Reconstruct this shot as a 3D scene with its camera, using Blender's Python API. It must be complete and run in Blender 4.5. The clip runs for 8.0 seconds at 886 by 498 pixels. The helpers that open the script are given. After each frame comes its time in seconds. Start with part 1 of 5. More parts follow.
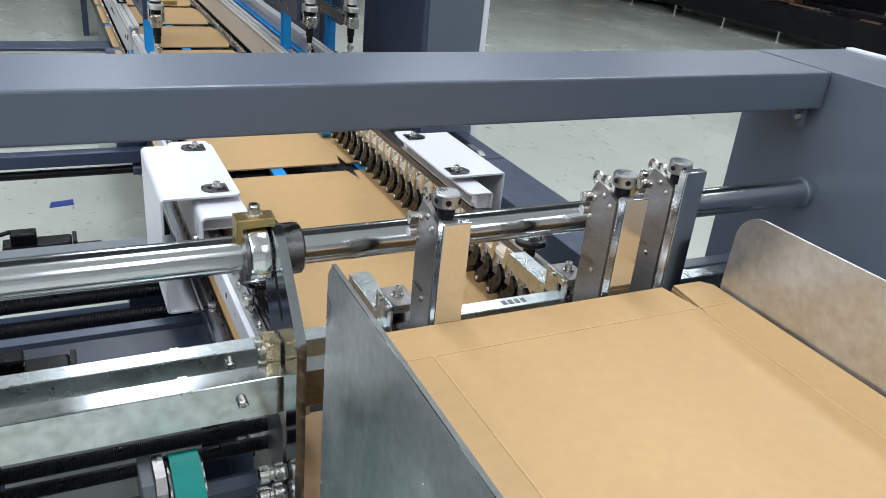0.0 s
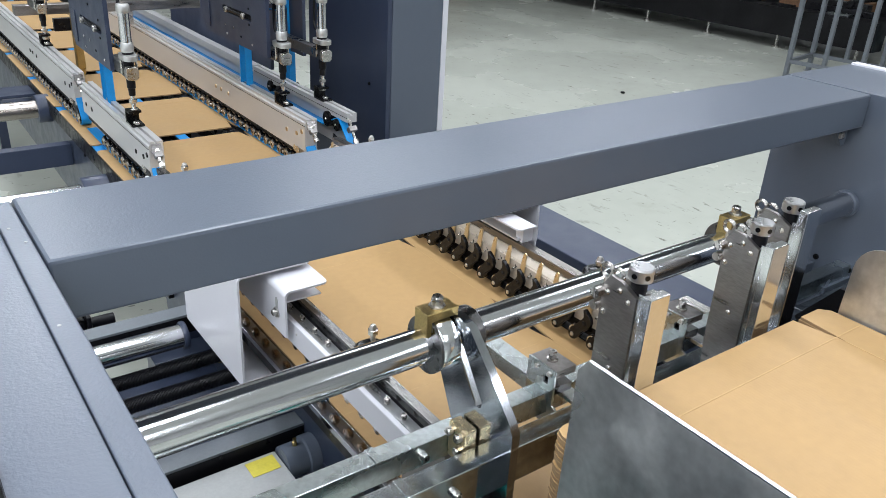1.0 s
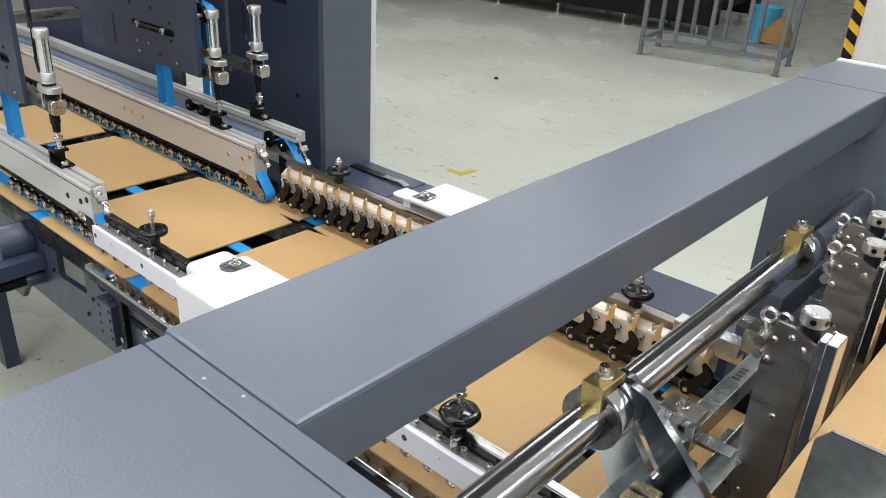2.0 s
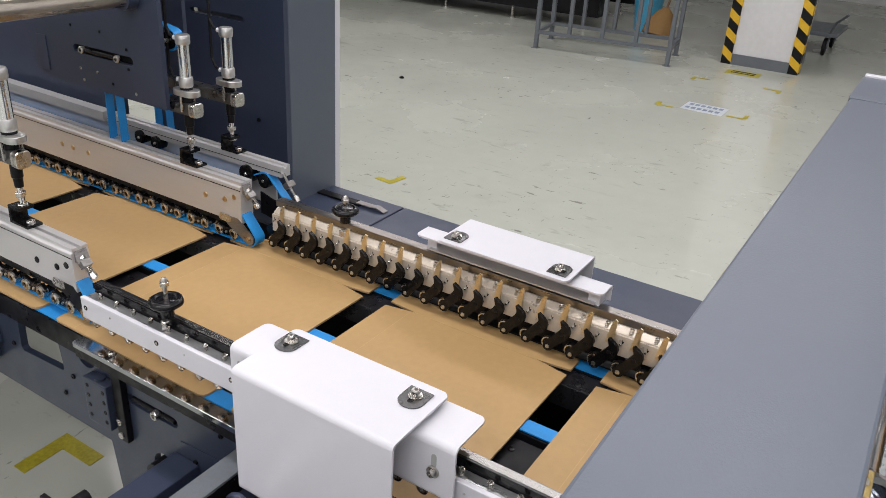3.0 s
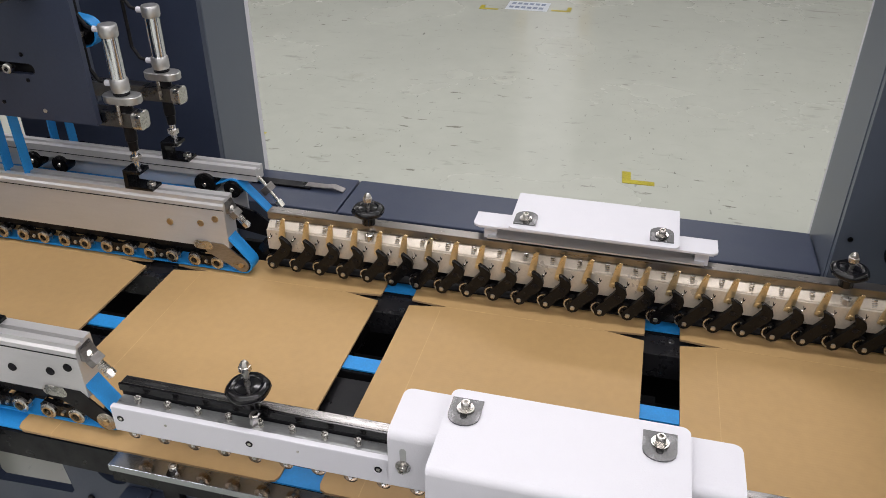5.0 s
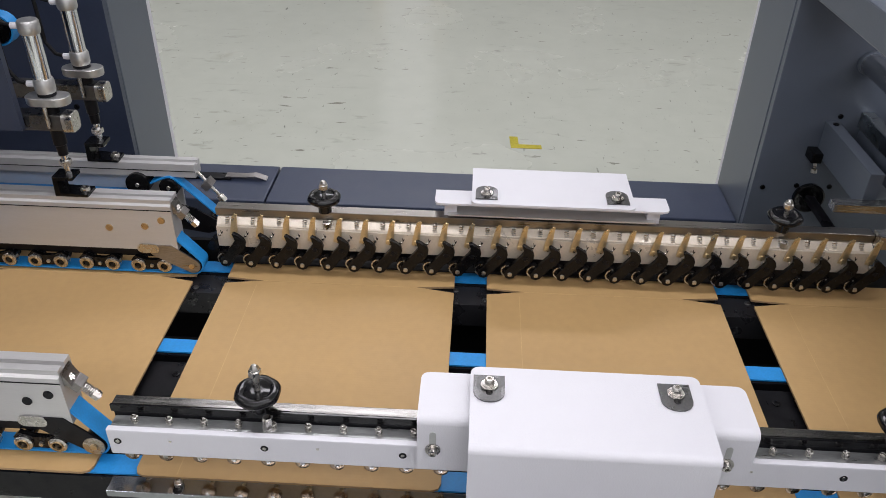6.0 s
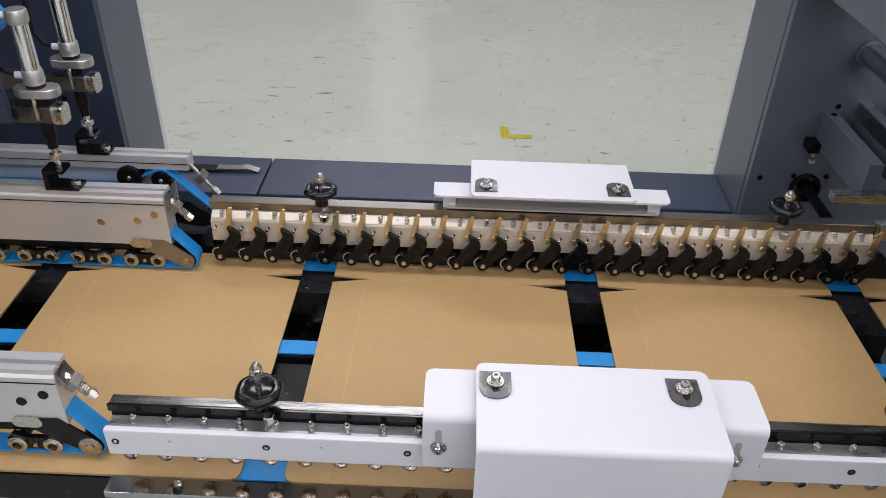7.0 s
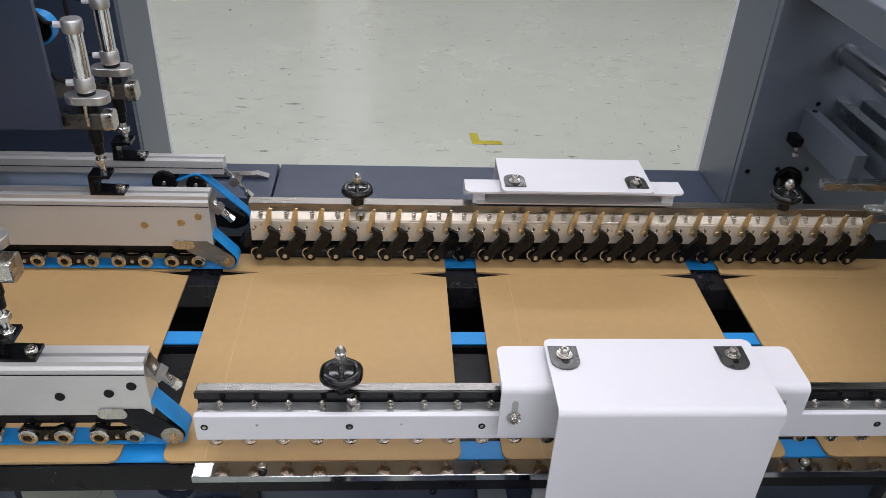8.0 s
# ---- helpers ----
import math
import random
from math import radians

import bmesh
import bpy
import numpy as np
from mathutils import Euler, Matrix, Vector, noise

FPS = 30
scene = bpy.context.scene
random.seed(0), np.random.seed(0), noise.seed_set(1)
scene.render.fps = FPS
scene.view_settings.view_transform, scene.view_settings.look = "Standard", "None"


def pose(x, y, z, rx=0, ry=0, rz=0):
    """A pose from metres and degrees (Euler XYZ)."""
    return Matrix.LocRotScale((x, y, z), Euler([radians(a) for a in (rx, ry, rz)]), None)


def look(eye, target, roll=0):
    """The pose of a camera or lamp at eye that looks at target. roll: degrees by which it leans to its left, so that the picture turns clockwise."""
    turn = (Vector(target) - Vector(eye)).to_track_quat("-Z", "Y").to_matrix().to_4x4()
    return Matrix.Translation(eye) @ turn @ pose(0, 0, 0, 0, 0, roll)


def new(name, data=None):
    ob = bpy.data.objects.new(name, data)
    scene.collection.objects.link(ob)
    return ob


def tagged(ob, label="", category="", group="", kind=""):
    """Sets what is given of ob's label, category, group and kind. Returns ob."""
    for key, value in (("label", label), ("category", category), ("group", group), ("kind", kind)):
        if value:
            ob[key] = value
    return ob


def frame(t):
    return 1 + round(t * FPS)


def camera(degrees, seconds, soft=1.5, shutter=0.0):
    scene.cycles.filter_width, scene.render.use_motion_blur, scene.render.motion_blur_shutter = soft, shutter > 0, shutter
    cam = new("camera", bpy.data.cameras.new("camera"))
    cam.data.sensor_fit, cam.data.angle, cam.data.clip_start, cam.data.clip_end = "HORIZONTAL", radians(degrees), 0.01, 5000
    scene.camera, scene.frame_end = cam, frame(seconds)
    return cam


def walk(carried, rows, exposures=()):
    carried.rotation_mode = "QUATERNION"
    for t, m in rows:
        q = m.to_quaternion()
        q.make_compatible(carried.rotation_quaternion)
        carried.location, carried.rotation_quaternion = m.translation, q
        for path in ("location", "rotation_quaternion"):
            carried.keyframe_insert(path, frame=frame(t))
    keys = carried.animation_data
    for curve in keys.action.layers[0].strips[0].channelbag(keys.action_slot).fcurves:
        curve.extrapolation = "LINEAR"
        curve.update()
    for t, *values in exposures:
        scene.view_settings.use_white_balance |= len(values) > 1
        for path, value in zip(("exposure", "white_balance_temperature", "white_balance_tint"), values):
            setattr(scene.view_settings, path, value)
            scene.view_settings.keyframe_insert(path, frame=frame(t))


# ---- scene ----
cam = camera(58.3, 8.0, soft=0.5)
PATH = [
    (0, (0.006, -0.009, 1.632), (0.844, 1.594, 0.779), 5.7),
    (0.2, (-0.020, 0.021, 1.637), (0.863, 1.597, 0.779), 5.71),
    (0.5, (-0.124, 0.085, 1.656), (0.843, 1.61, 0.797), 5.2),
    (0.7, (-0.209, 0.138, 1.686), (0.812, 1.625, 0.822), 4.45),
    (1, (-0.307, 0.212, 1.715), (0.785, 1.652, 0.859), 3.4),
    (1.2, (-0.339, 0.275, 1.722), (0.796, 1.683, 0.868), 3.05),
    (1.5, (-0.373, 0.375, 1.722), (0.824, 1.73, 0.866), 3.0),
    (1.8, (-0.423, 0.476, 1.726), (0.873, 1.727, 0.859), 3.18),
    (2, (-0.478, 0.556, 1.738), (0.883, 1.734, 0.866), 3.1),
    (2.2, (-0.531, 0.642, 1.765), (0.881, 1.757, 0.891), 2.8),
    (3.3, (-0.564, 1.069, 1.762), (1.01, 1.92, 0.87), 3.3),
    (3.5, (-0.587, 1.155, 1.766), (1.006, 1.949, 0.855), 2.5),
    (3.7, (-0.604, 1.234, 1.776), (1.000, 1.979, 0.842), 1.76),
    (4, (-0.595, 1.329, 1.779), (1.023, 2.01, 0.821), 1.1),
    (4.2, (-0.568, 1.379, 1.770), (1.054, 2.025, 0.794), 0.91),
    (4.5, (-0.513, 1.447, 1.76), (1.119, 2.031, 0.763), 0.9),
    (4.7, (-0.478, 1.483, 1.754), (1.16, 2.013, 0.735), 0.5),
    (5.8, (-0.519, 1.75, 1.781), (1.15, 1.858, 0.685), 0.8),
    (6, (-0.515, 1.755, 1.776), (1.15, 1.822, 0.67), 1.2),
    (6.2, (-0.505, 1.754, 1.772), (1.154, 1.806, 0.657), 1.28),
    (6.5, (-0.49, 1.75, 1.772), (1.162, 1.796, 0.645), 1.4),
    (6.8, (-0.494, 1.760, 1.770), (1.158, 1.801, 0.643), 1.57),
    (7, (-0.496, 1.781, 1.77), (1.156, 1.811, 0.643), 1.6),
    (7.2, (-0.506, 1.813, 1.773), (1.147, 1.818, 0.647), 1.76),
    (7.5, (-0.531, 1.879, 1.781), (1.127, 1.834, 0.664), 2.1),
    (7.8, (-0.564, 1.935, 1.783), (1.099, 1.835, 0.676), 2.59),
    (8, (-0.586, 1.965, 1.783), (1.081, 1.843, 0.685), 2.8),
]
walk(cam, [(t, look(eye, target, roll)) for t, eye, target, roll in PATH], exposures=[(0.0, 0.10, 6000, 4), (1.0, 0.24, 6100, 5), (1.5, 0.27, 6450, 4), (2.2, 0.14, 6600, 7), (3.3, -0.22, 6700, 11), (4.7, -0.28, 6700, 10), (5.8, -0.34, 6550, 11), (8.0, -0.31, 6400, 10)])

# ---- light: a hall lit by rows of ceiling tubes ----
world = bpy.data.worlds.new("hall_air")
scene.world = world
world.use_nodes = True
world.node_tree.nodes["Background"].inputs[0].default_value = (0.92, 0.97, 1.0, 1)
world.node_tree.nodes["Background"].inputs[1].default_value = 0.1
TUBE_W = 58.0
# x -5.4 column and y -0.8 pair: unseen lamps added as aisle-side fill
TUBES = [(x, y) for x in (-5.4, -2.6, 0.35, 3.3, 6.4) for y in (-3.6, 2.0, 6.2)] + [(-4.4, -0.8), (-1.5, -0.8)]


def hall_lamp(x, y):
    d = bpy.data.lights.new("tube_light", "AREA")
    d.shape, d.size, d.size_y, d.energy, d.color = "RECTANGLE", 0.45, 3.0, TUBE_W, (0.99, 0.965, 1.03)
    new("tube_light", d).matrix_world = pose(x, y, 4.18)


for tx, ty in TUBES:
    hall_lamp(tx, ty)


# ---- materials ----
def mat(name, color, rough=0.5, metal=0.0, vary=0.12, scale=18.0, bump=0.0, bscale=300.0, stretch=(1, 1, 1), wear=0.0, coat=0.0, emit=None, spec=0.5):
    m = bpy.data.materials.new(name)
    m.use_nodes = True
    nt = m.node_tree
    p = nt.nodes["Principled BSDF"]
    n = nt.nodes.new
    co = n("ShaderNodeTexCoord")
    mp = n("ShaderNodeMapping")
    mp.inputs["Scale"].default_value = stretch
    nt.links.new(co.outputs["Object"], mp.inputs[0])
    ns = n("ShaderNodeTexNoise")
    ns.inputs["Scale"].default_value, ns.inputs["Detail"].default_value = scale, 6
    nt.links.new(mp.outputs[0], ns.inputs[0])
    fine = n("ShaderNodeTexNoise")
    fine.inputs["Scale"].default_value, fine.inputs["Detail"].default_value = scale * 9, 4
    nt.links.new(mp.outputs[0], fine.inputs[0])
    add = n("ShaderNodeMath")
    add.operation = "ADD"
    nt.links.new(ns.outputs[0], add.inputs[0])
    nt.links.new(fine.outputs[0], add.inputs[1])
    rmp = n("ShaderNodeMapRange")
    rmp.inputs[1].default_value, rmp.inputs[2].default_value = 0.7, 1.3
    rmp.inputs[3].default_value, rmp.inputs[4].default_value = 1 - vary, 1 + vary
    nt.links.new(add.outputs[0], rmp.inputs[0])
    mul = n("ShaderNodeVectorMath")
    mul.operation = "MULTIPLY"
    mul.inputs[0].default_value = color
    nt.links.new(rmp.outputs[0], mul.inputs[1])
    nt.links.new(mul.outputs[0], p.inputs["Base Color"])
    rr = n("ShaderNodeMapRange")
    rr.inputs[1].default_value, rr.inputs[2].default_value = 0.3, 0.7
    rr.inputs[3].default_value, rr.inputs[4].default_value = max(0.02, rough - 0.06 - wear), min(1, rough + 0.06 + wear)
    nt.links.new(ns.outputs[0], rr.inputs[0])
    nt.links.new(rr.outputs[0], p.inputs["Roughness"])
    p.inputs["Metallic"].default_value = metal
    p.inputs["Coat Weight"].default_value = coat
    p.inputs["Specular IOR Level"].default_value = spec
    if bump:
        bn = n("ShaderNodeTexNoise")
        bn.inputs["Scale"].default_value, bn.inputs["Detail"].default_value = bscale, 3
        nt.links.new(mp.outputs[0], bn.inputs[0])
        b = n("ShaderNodeBump")
        b.inputs["Strength"].default_value, b.inputs["Distance"].default_value = bump, 0.002
        nt.links.new(bn.outputs[0], b.inputs["Height"])
        nt.links.new(b.outputs[0], p.inputs["Normal"])
    if emit:
        p.inputs["Emission Color"].default_value, p.inputs["Emission Strength"].default_value = (*color, 1), emit
    return m


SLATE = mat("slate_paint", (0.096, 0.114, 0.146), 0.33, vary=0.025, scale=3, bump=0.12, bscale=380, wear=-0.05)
# slate darkened in colour to offset the strong aisle-side lamps
SLATE_DIMMED = mat("dimmed_slate_paint", (0.027, 0.036, 0.060), 0.36, vary=0.08, bump=0.05, bscale=600)
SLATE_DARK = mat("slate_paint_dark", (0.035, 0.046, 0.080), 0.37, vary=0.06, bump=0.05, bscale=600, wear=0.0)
WHITE = mat("white_powder_coat", (0.66, 0.66, 0.70), 0.30, vary=0.012, scale=3, bump=0.16, bscale=420, wear=-0.055)
WHITE_WALL = mat("white_wall_paint", (0.68, 0.68, 0.68), 0.7, vary=0.05, scale=2)
CEILING = mat("pale_ceiling_paint", (0.78, 0.78, 0.78), 0.7, vary=0.03, scale=2)
ALU = mat("brushed_aluminium", (0.60, 0.595, 0.59), 0.36, 0.45, vary=0.035, scale=22, stretch=(6, 0.5, 6), bump=0.03, bscale=160, wear=0.0)
# pale plate; tan of the cardboard it mirrors is mixed into the colour
ALU_WARM = mat("warm_tinted_aluminium", (0.64, 0.57, 0.475), 0.36, 0.3, vary=0.08, scale=30, stretch=(1, 1, 1), wear=0.05)
STEEL = mat("polished_steel", (0.72, 0.73, 0.75), 0.13, 1.0, vary=0.05, scale=22, wear=-0.03)
# STEEL again, with the dark it reflects put into a lower base colour
STEEL_DIM = mat("polished_steel_dim_mirror", (0.40, 0.42, 0.45), 0.12, 1.0, vary=0.08, scale=18, wear=-0.02)
CHROME = mat("chromed_shaft", (0.60, 0.61, 0.63), 0.15, 1.0, vary=0.06, scale=25, stretch=(0.3, 4, 4), wear=-0.05)
BARSTEEL = mat("cold_drawn_steel", (0.29, 0.27, 0.25), 0.28, 1.0, vary=0.04, scale=30, stretch=(6, 0.3, 6), wear=-0.05)
SLOTPLATE = mat("worn_slot_plate", (0.13, 0.13, 0.13), 0.30, 1.0, vary=0.2, scale=40, wear=0.1)
MIRRORBAR = mat("bright_drawn_steel", (0.52, 0.51, 0.49), 0.24, 1.0, vary=0.10, scale=26, stretch=(5, 0.4, 5), wear=0.05)
# drawn steel darkened by colour, in place of the dark surroundings it mirrors
DIM_BAR = mat("dim_drawn_steel", (0.20, 0.195, 0.185), 0.22, 1.0, vary=0.15, scale=26, stretch=(5, 0.4, 5), wear=0.04)
RAILZINC = mat("dull_zinc_rail", (0.36, 0.37, 0.37), 0.36, 0.8, vary=0.14, scale=20, stretch=(3, 0.5, 3), wear=0.06)
DARKPLATE = mat("dark_zinc_plate", (0.16, 0.16, 0.16), 0.32, 1.0, vary=0.2, scale=40, wear=0.1)
BEARING = mat("small_bearing_steel", (0.34, 0.25, 0.17), 0.30, 1.0, vary=0.2, scale=70, wear=0.1)
DARKNICKEL = mat("worn_bearing_steel", (0.42, 0.38, 0.33), 0.28, 1.0, vary=0.15, scale=60, wear=0.1)
GALV = mat("zinc_plated_steel", (0.50, 0.54, 0.54), 0.28, 1.0, vary=0.20, scale=12, wear=0.02)
GALV_BRIGHT = mat("bright_zinc_steel", (0.52, 0.55, 0.55), 0.13, 1.0, vary=0.30, scale=6, wear=0.05)
INOX = mat("brushed_stainless", (0.57, 0.57, 0.56), 0.42, 0.9, vary=0.16, scale=9, wear=0.14, bump=0.05, bscale=150)
BRUSHED = mat("ground_steel_plate", (0.33, 0.315, 0.305), 0.38, 1.0, vary=0.18, scale=12, stretch=(1, 1, 6), wear=0.08)
BRASS = mat("brass", (0.50, 0.38, 0.16), 0.40, 1.0, vary=0.18, scale=40, wear=0.1)
BRASS_PALE = mat("pale_brass", (0.66, 0.54, 0.33), 0.32, 0.85, vary=0.15, scale=40, wear=0.1)
NICKEL = mat("nickel_screw", (0.56, 0.54, 0.51), 0.28, 1.0, vary=0.15, scale=60, wear=0.1)
BRONZE = mat("bronze_screw", (0.55, 0.42, 0.26), 0.32, 1.0, vary=0.15, scale=60)
KNOB = mat("turned_steel", (0.40, 0.40, 0.40), 0.34, 0.9, vary=0.1, scale=40, wear=0.05)
BLACK = mat("black_plastic", (0.004, 0.004, 0.0045), 0.24, spec=0.26, vary=0.2, scale=40, bump=0.05, bscale=400)
BLACK_SATIN = mat("black_oxide_steel", (0.006, 0.006, 0.0075), 0.38, 0.0, spec=0.2, vary=0.25, scale=30, wear=0.1)
GLOSS_BLACK = mat("glossy_black_strip", (0.005, 0.005, 0.006), 0.12, 0.0, spec=0.4, vary=0.1, scale=30)
GUNMETAL = mat("dark_grey_steel", (0.014, 0.014, 0.016), 0.30, 0.0, spec=0.4, vary=0.2, scale=30, wear=0.05)
RUBBER = mat("black_rubber", (0.008, 0.008, 0.009), 0.6, spec=0.2, vary=0.2, scale=40)
BLUE = mat("blue_belt", (0.012, 0.245, 0.62), 0.48, vary=0.10, scale=35, bump=0.06, bscale=700)
TEAL = mat("teal_belt", (0.005, 0.30, 0.25), 0.5, vary=0.10, scale=35, bump=0.06, bscale=700)
YELLOW = mat("yellow_floor_tape", (0.42, 0.36, 0.03), 0.5, vary=0.22, scale=10)
YELLOW_STICKER = mat("yellow_sticker", (0.6, 0.52, 0.06), 0.5, vary=0.1, scale=20)
HAZ_Y = mat("hazard_yellow", (0.70, 0.42, 0.02), 0.5, vary=0.1)
NAVY = mat("navy_paint", (0.02, 0.05, 0.25), 0.5)
SIGN_W = mat("faded_white_sign", (0.62, 0.66, 0.70), 0.5, vary=0.1)
SIGN_B = mat("faded_blue_print", (0.22, 0.27, 0.36), 0.5, vary=0.2)
OLD_BLACK = mat("oily_black_iron", (0.008, 0.008, 0.009), 0.5, 0.0, spec=0.2, vary=0.4, scale=6, wear=0.15)
RUST = mat("rusty_steel", (0.20, 0.11, 0.06), 0.6, 0.3, vary=0.3, scale=8)
TUBE_GREY = mat("grey_tube_paint", (0.13, 0.145, 0.16), 0.45, vary=0.08)
COVER_GREY = mat("pale_grey_sheet", (0.36, 0.37, 0.36), 0.45, vary=0.06)
LAMP_BODY = mat("lamp_housing", (0.75, 0.75, 0.75), 0.5)
STRAW = mat("broom_bristle", (0.30, 0.17, 0.06), 0.8, vary=0.3, scale=60)
PIPE = mat("bare_steel_pipe", (0.40, 0.36, 0.32), 0.30, 1.0, vary=0.2, scale=18, stretch=(0.4, 3, 3), wear=0.1)


def cardboard():
    m = mat("kraft_cardboard", (0.460, 0.296, 0.126), 0.56, vary=0.045, scale=7, bump=0.06, bscale=260)
    nt = m.node_tree
    p = nt.nodes["Principled BSDF"]
    co = nt.nodes.new("ShaderNodeTexCoord")
    wv = nt.nodes.new("ShaderNodeTexWave")
    wv.wave_type, wv.bands_direction = "BANDS", "X"
    wv.inputs["Scale"].default_value, wv.inputs["Distortion"].default_value = 55.0, 0.6
    nt.links.new(co.outputs["Object"], wv.inputs[0])
    b = nt.nodes.new("ShaderNodeBump")
    b.inputs["Strength"].default_value, b.inputs["Distance"].default_value = 0.05, 0.0006
    nt.links.new(wv.outputs[0], b.inputs["Height"])
    old = p.inputs["Normal"].links[0].from_socket
    nt.links.new(old, b.inputs["Normal"])
    nt.links.new(b.outputs[0], p.inputs["Normal"])
    return m


CARD = cardboard()
CARD_EDGE = mat("cardboard_cut_edge", (0.36, 0.235, 0.12), 0.8, vary=0.25, scale=30, stretch=(1, 1, 8))
CREASE = mat("cardboard_crease", (0.52, 0.345, 0.155), 0.6, vary=0.1)


def floor_paint():
    m = mat("pale_epoxy_floor", (0.505, 0.525, 0.46), 0.22, vary=0.035, scale=0.8, bump=0.02, bscale=60, wear=0.10)
    nt = m.node_tree
    p = nt.nodes["Principled BSDF"]
    base = p.inputs["Base Color"].links[0].from_socket
    co = nt.nodes.new("ShaderNodeTexCoord")

    def spots(scale, stretch, lo, hi, strength, colour, prev, rot=0.0, patch=0.0):
        mp = nt.nodes.new("ShaderNodeMapping")
        mp.inputs["Scale"].default_value = stretch
        mp.inputs["Rotation"].default_value = (0, 0, rot)
        nt.links.new(co.outputs["Object"], mp.inputs[0])
        t = nt.nodes.new("ShaderNodeTexNoise")
        t.inputs["Scale"].default_value, t.inputs["Detail"].default_value, t.inputs["Roughness"].default_value = scale, 5, 0.6
        nt.links.new(mp.outputs[0], t.inputs[0])
        r = nt.nodes.new("ShaderNodeMapRange")
        r.inputs[1].default_value, r.inputs[2].default_value, r.inputs[3].default_value, r.inputs[4].default_value = lo, hi, 0, strength
        nt.links.new(t.outputs[0], r.inputs[0])
        mx = nt.nodes.new("ShaderNodeMixRGB")
        mx.inputs[2].default_value = (*colour, 1)
        if patch:
            q = nt.nodes.new("ShaderNodeTexNoise")
            q.inputs["Scale"].default_value, q.inputs["Detail"].default_value = patch, 2
            nt.links.new(co.outputs["Object"], q.inputs[0])
            qr = nt.nodes.new("ShaderNodeMapRange")
            qr.inputs[1].default_value, qr.inputs[2].default_value = 0.42, 0.60
            nt.links.new(q.outputs[0], qr.inputs[0])
            mu = nt.nodes.new("ShaderNodeMath")
            mu.operation = "MULTIPLY"
            nt.links.new(r.outputs[0], mu.inputs[0])
            nt.links.new(qr.outputs[0], mu.inputs[1])
            nt.links.new(mu.outputs[0], mx.inputs[0])
        else:
            nt.links.new(r.outputs[0], mx.inputs[0])
        nt.links.new(prev, mx.inputs[1])
        return mx.outputs[0]

    c = spots(3.0, (3.0, 1.0, 1), 0.62, 0.70, 0.55, (0.22, 0.225, 0.19), base, 0.15, 1.3)
    c = spots(7.5, (2.8, 1.0, 1), 0.635, 0.69, 0.80, (0.12, 0.115, 0.09), c, 0.25, 1.1)
    c = spots(12.0, (1.0, 3.0, 1), 0.645, 0.70, 0.85, (0.10, 0.105, 0.09), c, 0.5, 1.7)
    c = spots(1.1, (1, 1, 1), 0.58, 0.75, 0.25, (0.44, 0.45, 0.38), c)
    c = spots(0.9, (14, 0.5, 1), 0.66, 0.71, 0.30, (0.38, 0.38, 0.33), c, -0.9)
    c = spots(5.0, (2.6, 0.8, 1), 0.665, 0.70, 0.70, (0.15, 0.145, 0.11), c, 0.45, 0.6)
    c = spots(2.2, (1.0, 1.0, 1), 0.64, 0.72, 0.35, (0.33, 0.33, 0.26), c, 0.0, 0.5)
    nt.links.new(c, p.inputs["Base Color"])
    return m


FLOOR = floor_paint()


# ---- building helpers ----
def thing(name, label, category, at=(0, 0, 0), group="", kind=""):
    ob = new(name)
    ob.location = at
    ob.empty_display_size = 0.05
    return tagged(ob, label, category, group, kind)


def part(name, bm, material, parent=None, label="", smooth=True):
    me = bpy.data.meshes.new(name)
    root = parent
    while root is not None and root.parent is not None:
        root = root.parent
    if root is not None:
        bmesh.ops.translate(bm, verts=bm.verts, vec=-root.location)
    bmesh.ops.recalc_face_normals(bm, faces=bm.faces)
    if smooth:
        for f in bm.faces:
            f.smooth = True
        for e in bm.edges:
            if len(e.link_faces) != 2 or e.calc_face_angle(0) > 0.6:
                e.smooth = False
        # wide flat faces between narrow bevels stay flat
        size = {f: f.calc_area() for f in bm.faces}
        for f in bm.faces:
            near = [g for e in f.edges if e.smooth for g in e.link_faces if g is not f]
            f.smooth = any(size[g] > 0.3 * size[f] for g in near)
    bm.to_mesh(me)
    bm.free()
    me.materials.append(material)
    ob = new(name, me)
    ob.parent = parent
    if label:
        ob["label"] = label
    return ob


def again(src, x, y, z, parent=None):
    """The same piece once more, moved by x, y, z in its thing's space."""
    ob = src.copy()
    scene.collection.objects.link(ob)
    ob.parent = parent or src.parent
    ob.location = src.location + Vector((x, y, z))
    for ch in src.children:
        c = ch.copy()
        scene.collection.objects.link(c)
        c.parent = ob
    return ob


def nb():
    return bmesh.new()


def box(bm, x0, x1, y0, y1, z0, z1, bev=0.0, seg=2, m=None):
    vs = [bm.verts.new((x, y, z)) for x in (x0, x1) for y in (y0, y1) for z in (z0, z1)]
    fs = [bm.faces.new([vs[i] for i in q]) for q in ((0, 1, 3, 2), (4, 6, 7, 5), (0, 4, 5, 1), (2, 3, 7, 6), (0, 2, 6, 4), (1, 5, 7, 3))]
    if m is not None:
        bmesh.ops.transform(bm, matrix=m, verts=vs)
    if bev:
        es = list({e for f in fs for e in f.edges})
        bmesh.ops.bevel(bm, geom=es, offset=bev, segments=seg, affect="EDGES", profile=0.5)
    return bm


def cyl(bm, a, b, r, seg=20, r2=None):
    a, b = Vector(a), Vector(b)
    d = b - a
    m = Matrix.Translation((a + b) / 2) @ d.to_track_quat("Z", "Y").to_matrix().to_4x4()
    bmesh.ops.create_cone(bm, cap_ends=True, segments=seg, radius1=r, radius2=r if r2 is None else r2, depth=d.length, matrix=m)
    return bm


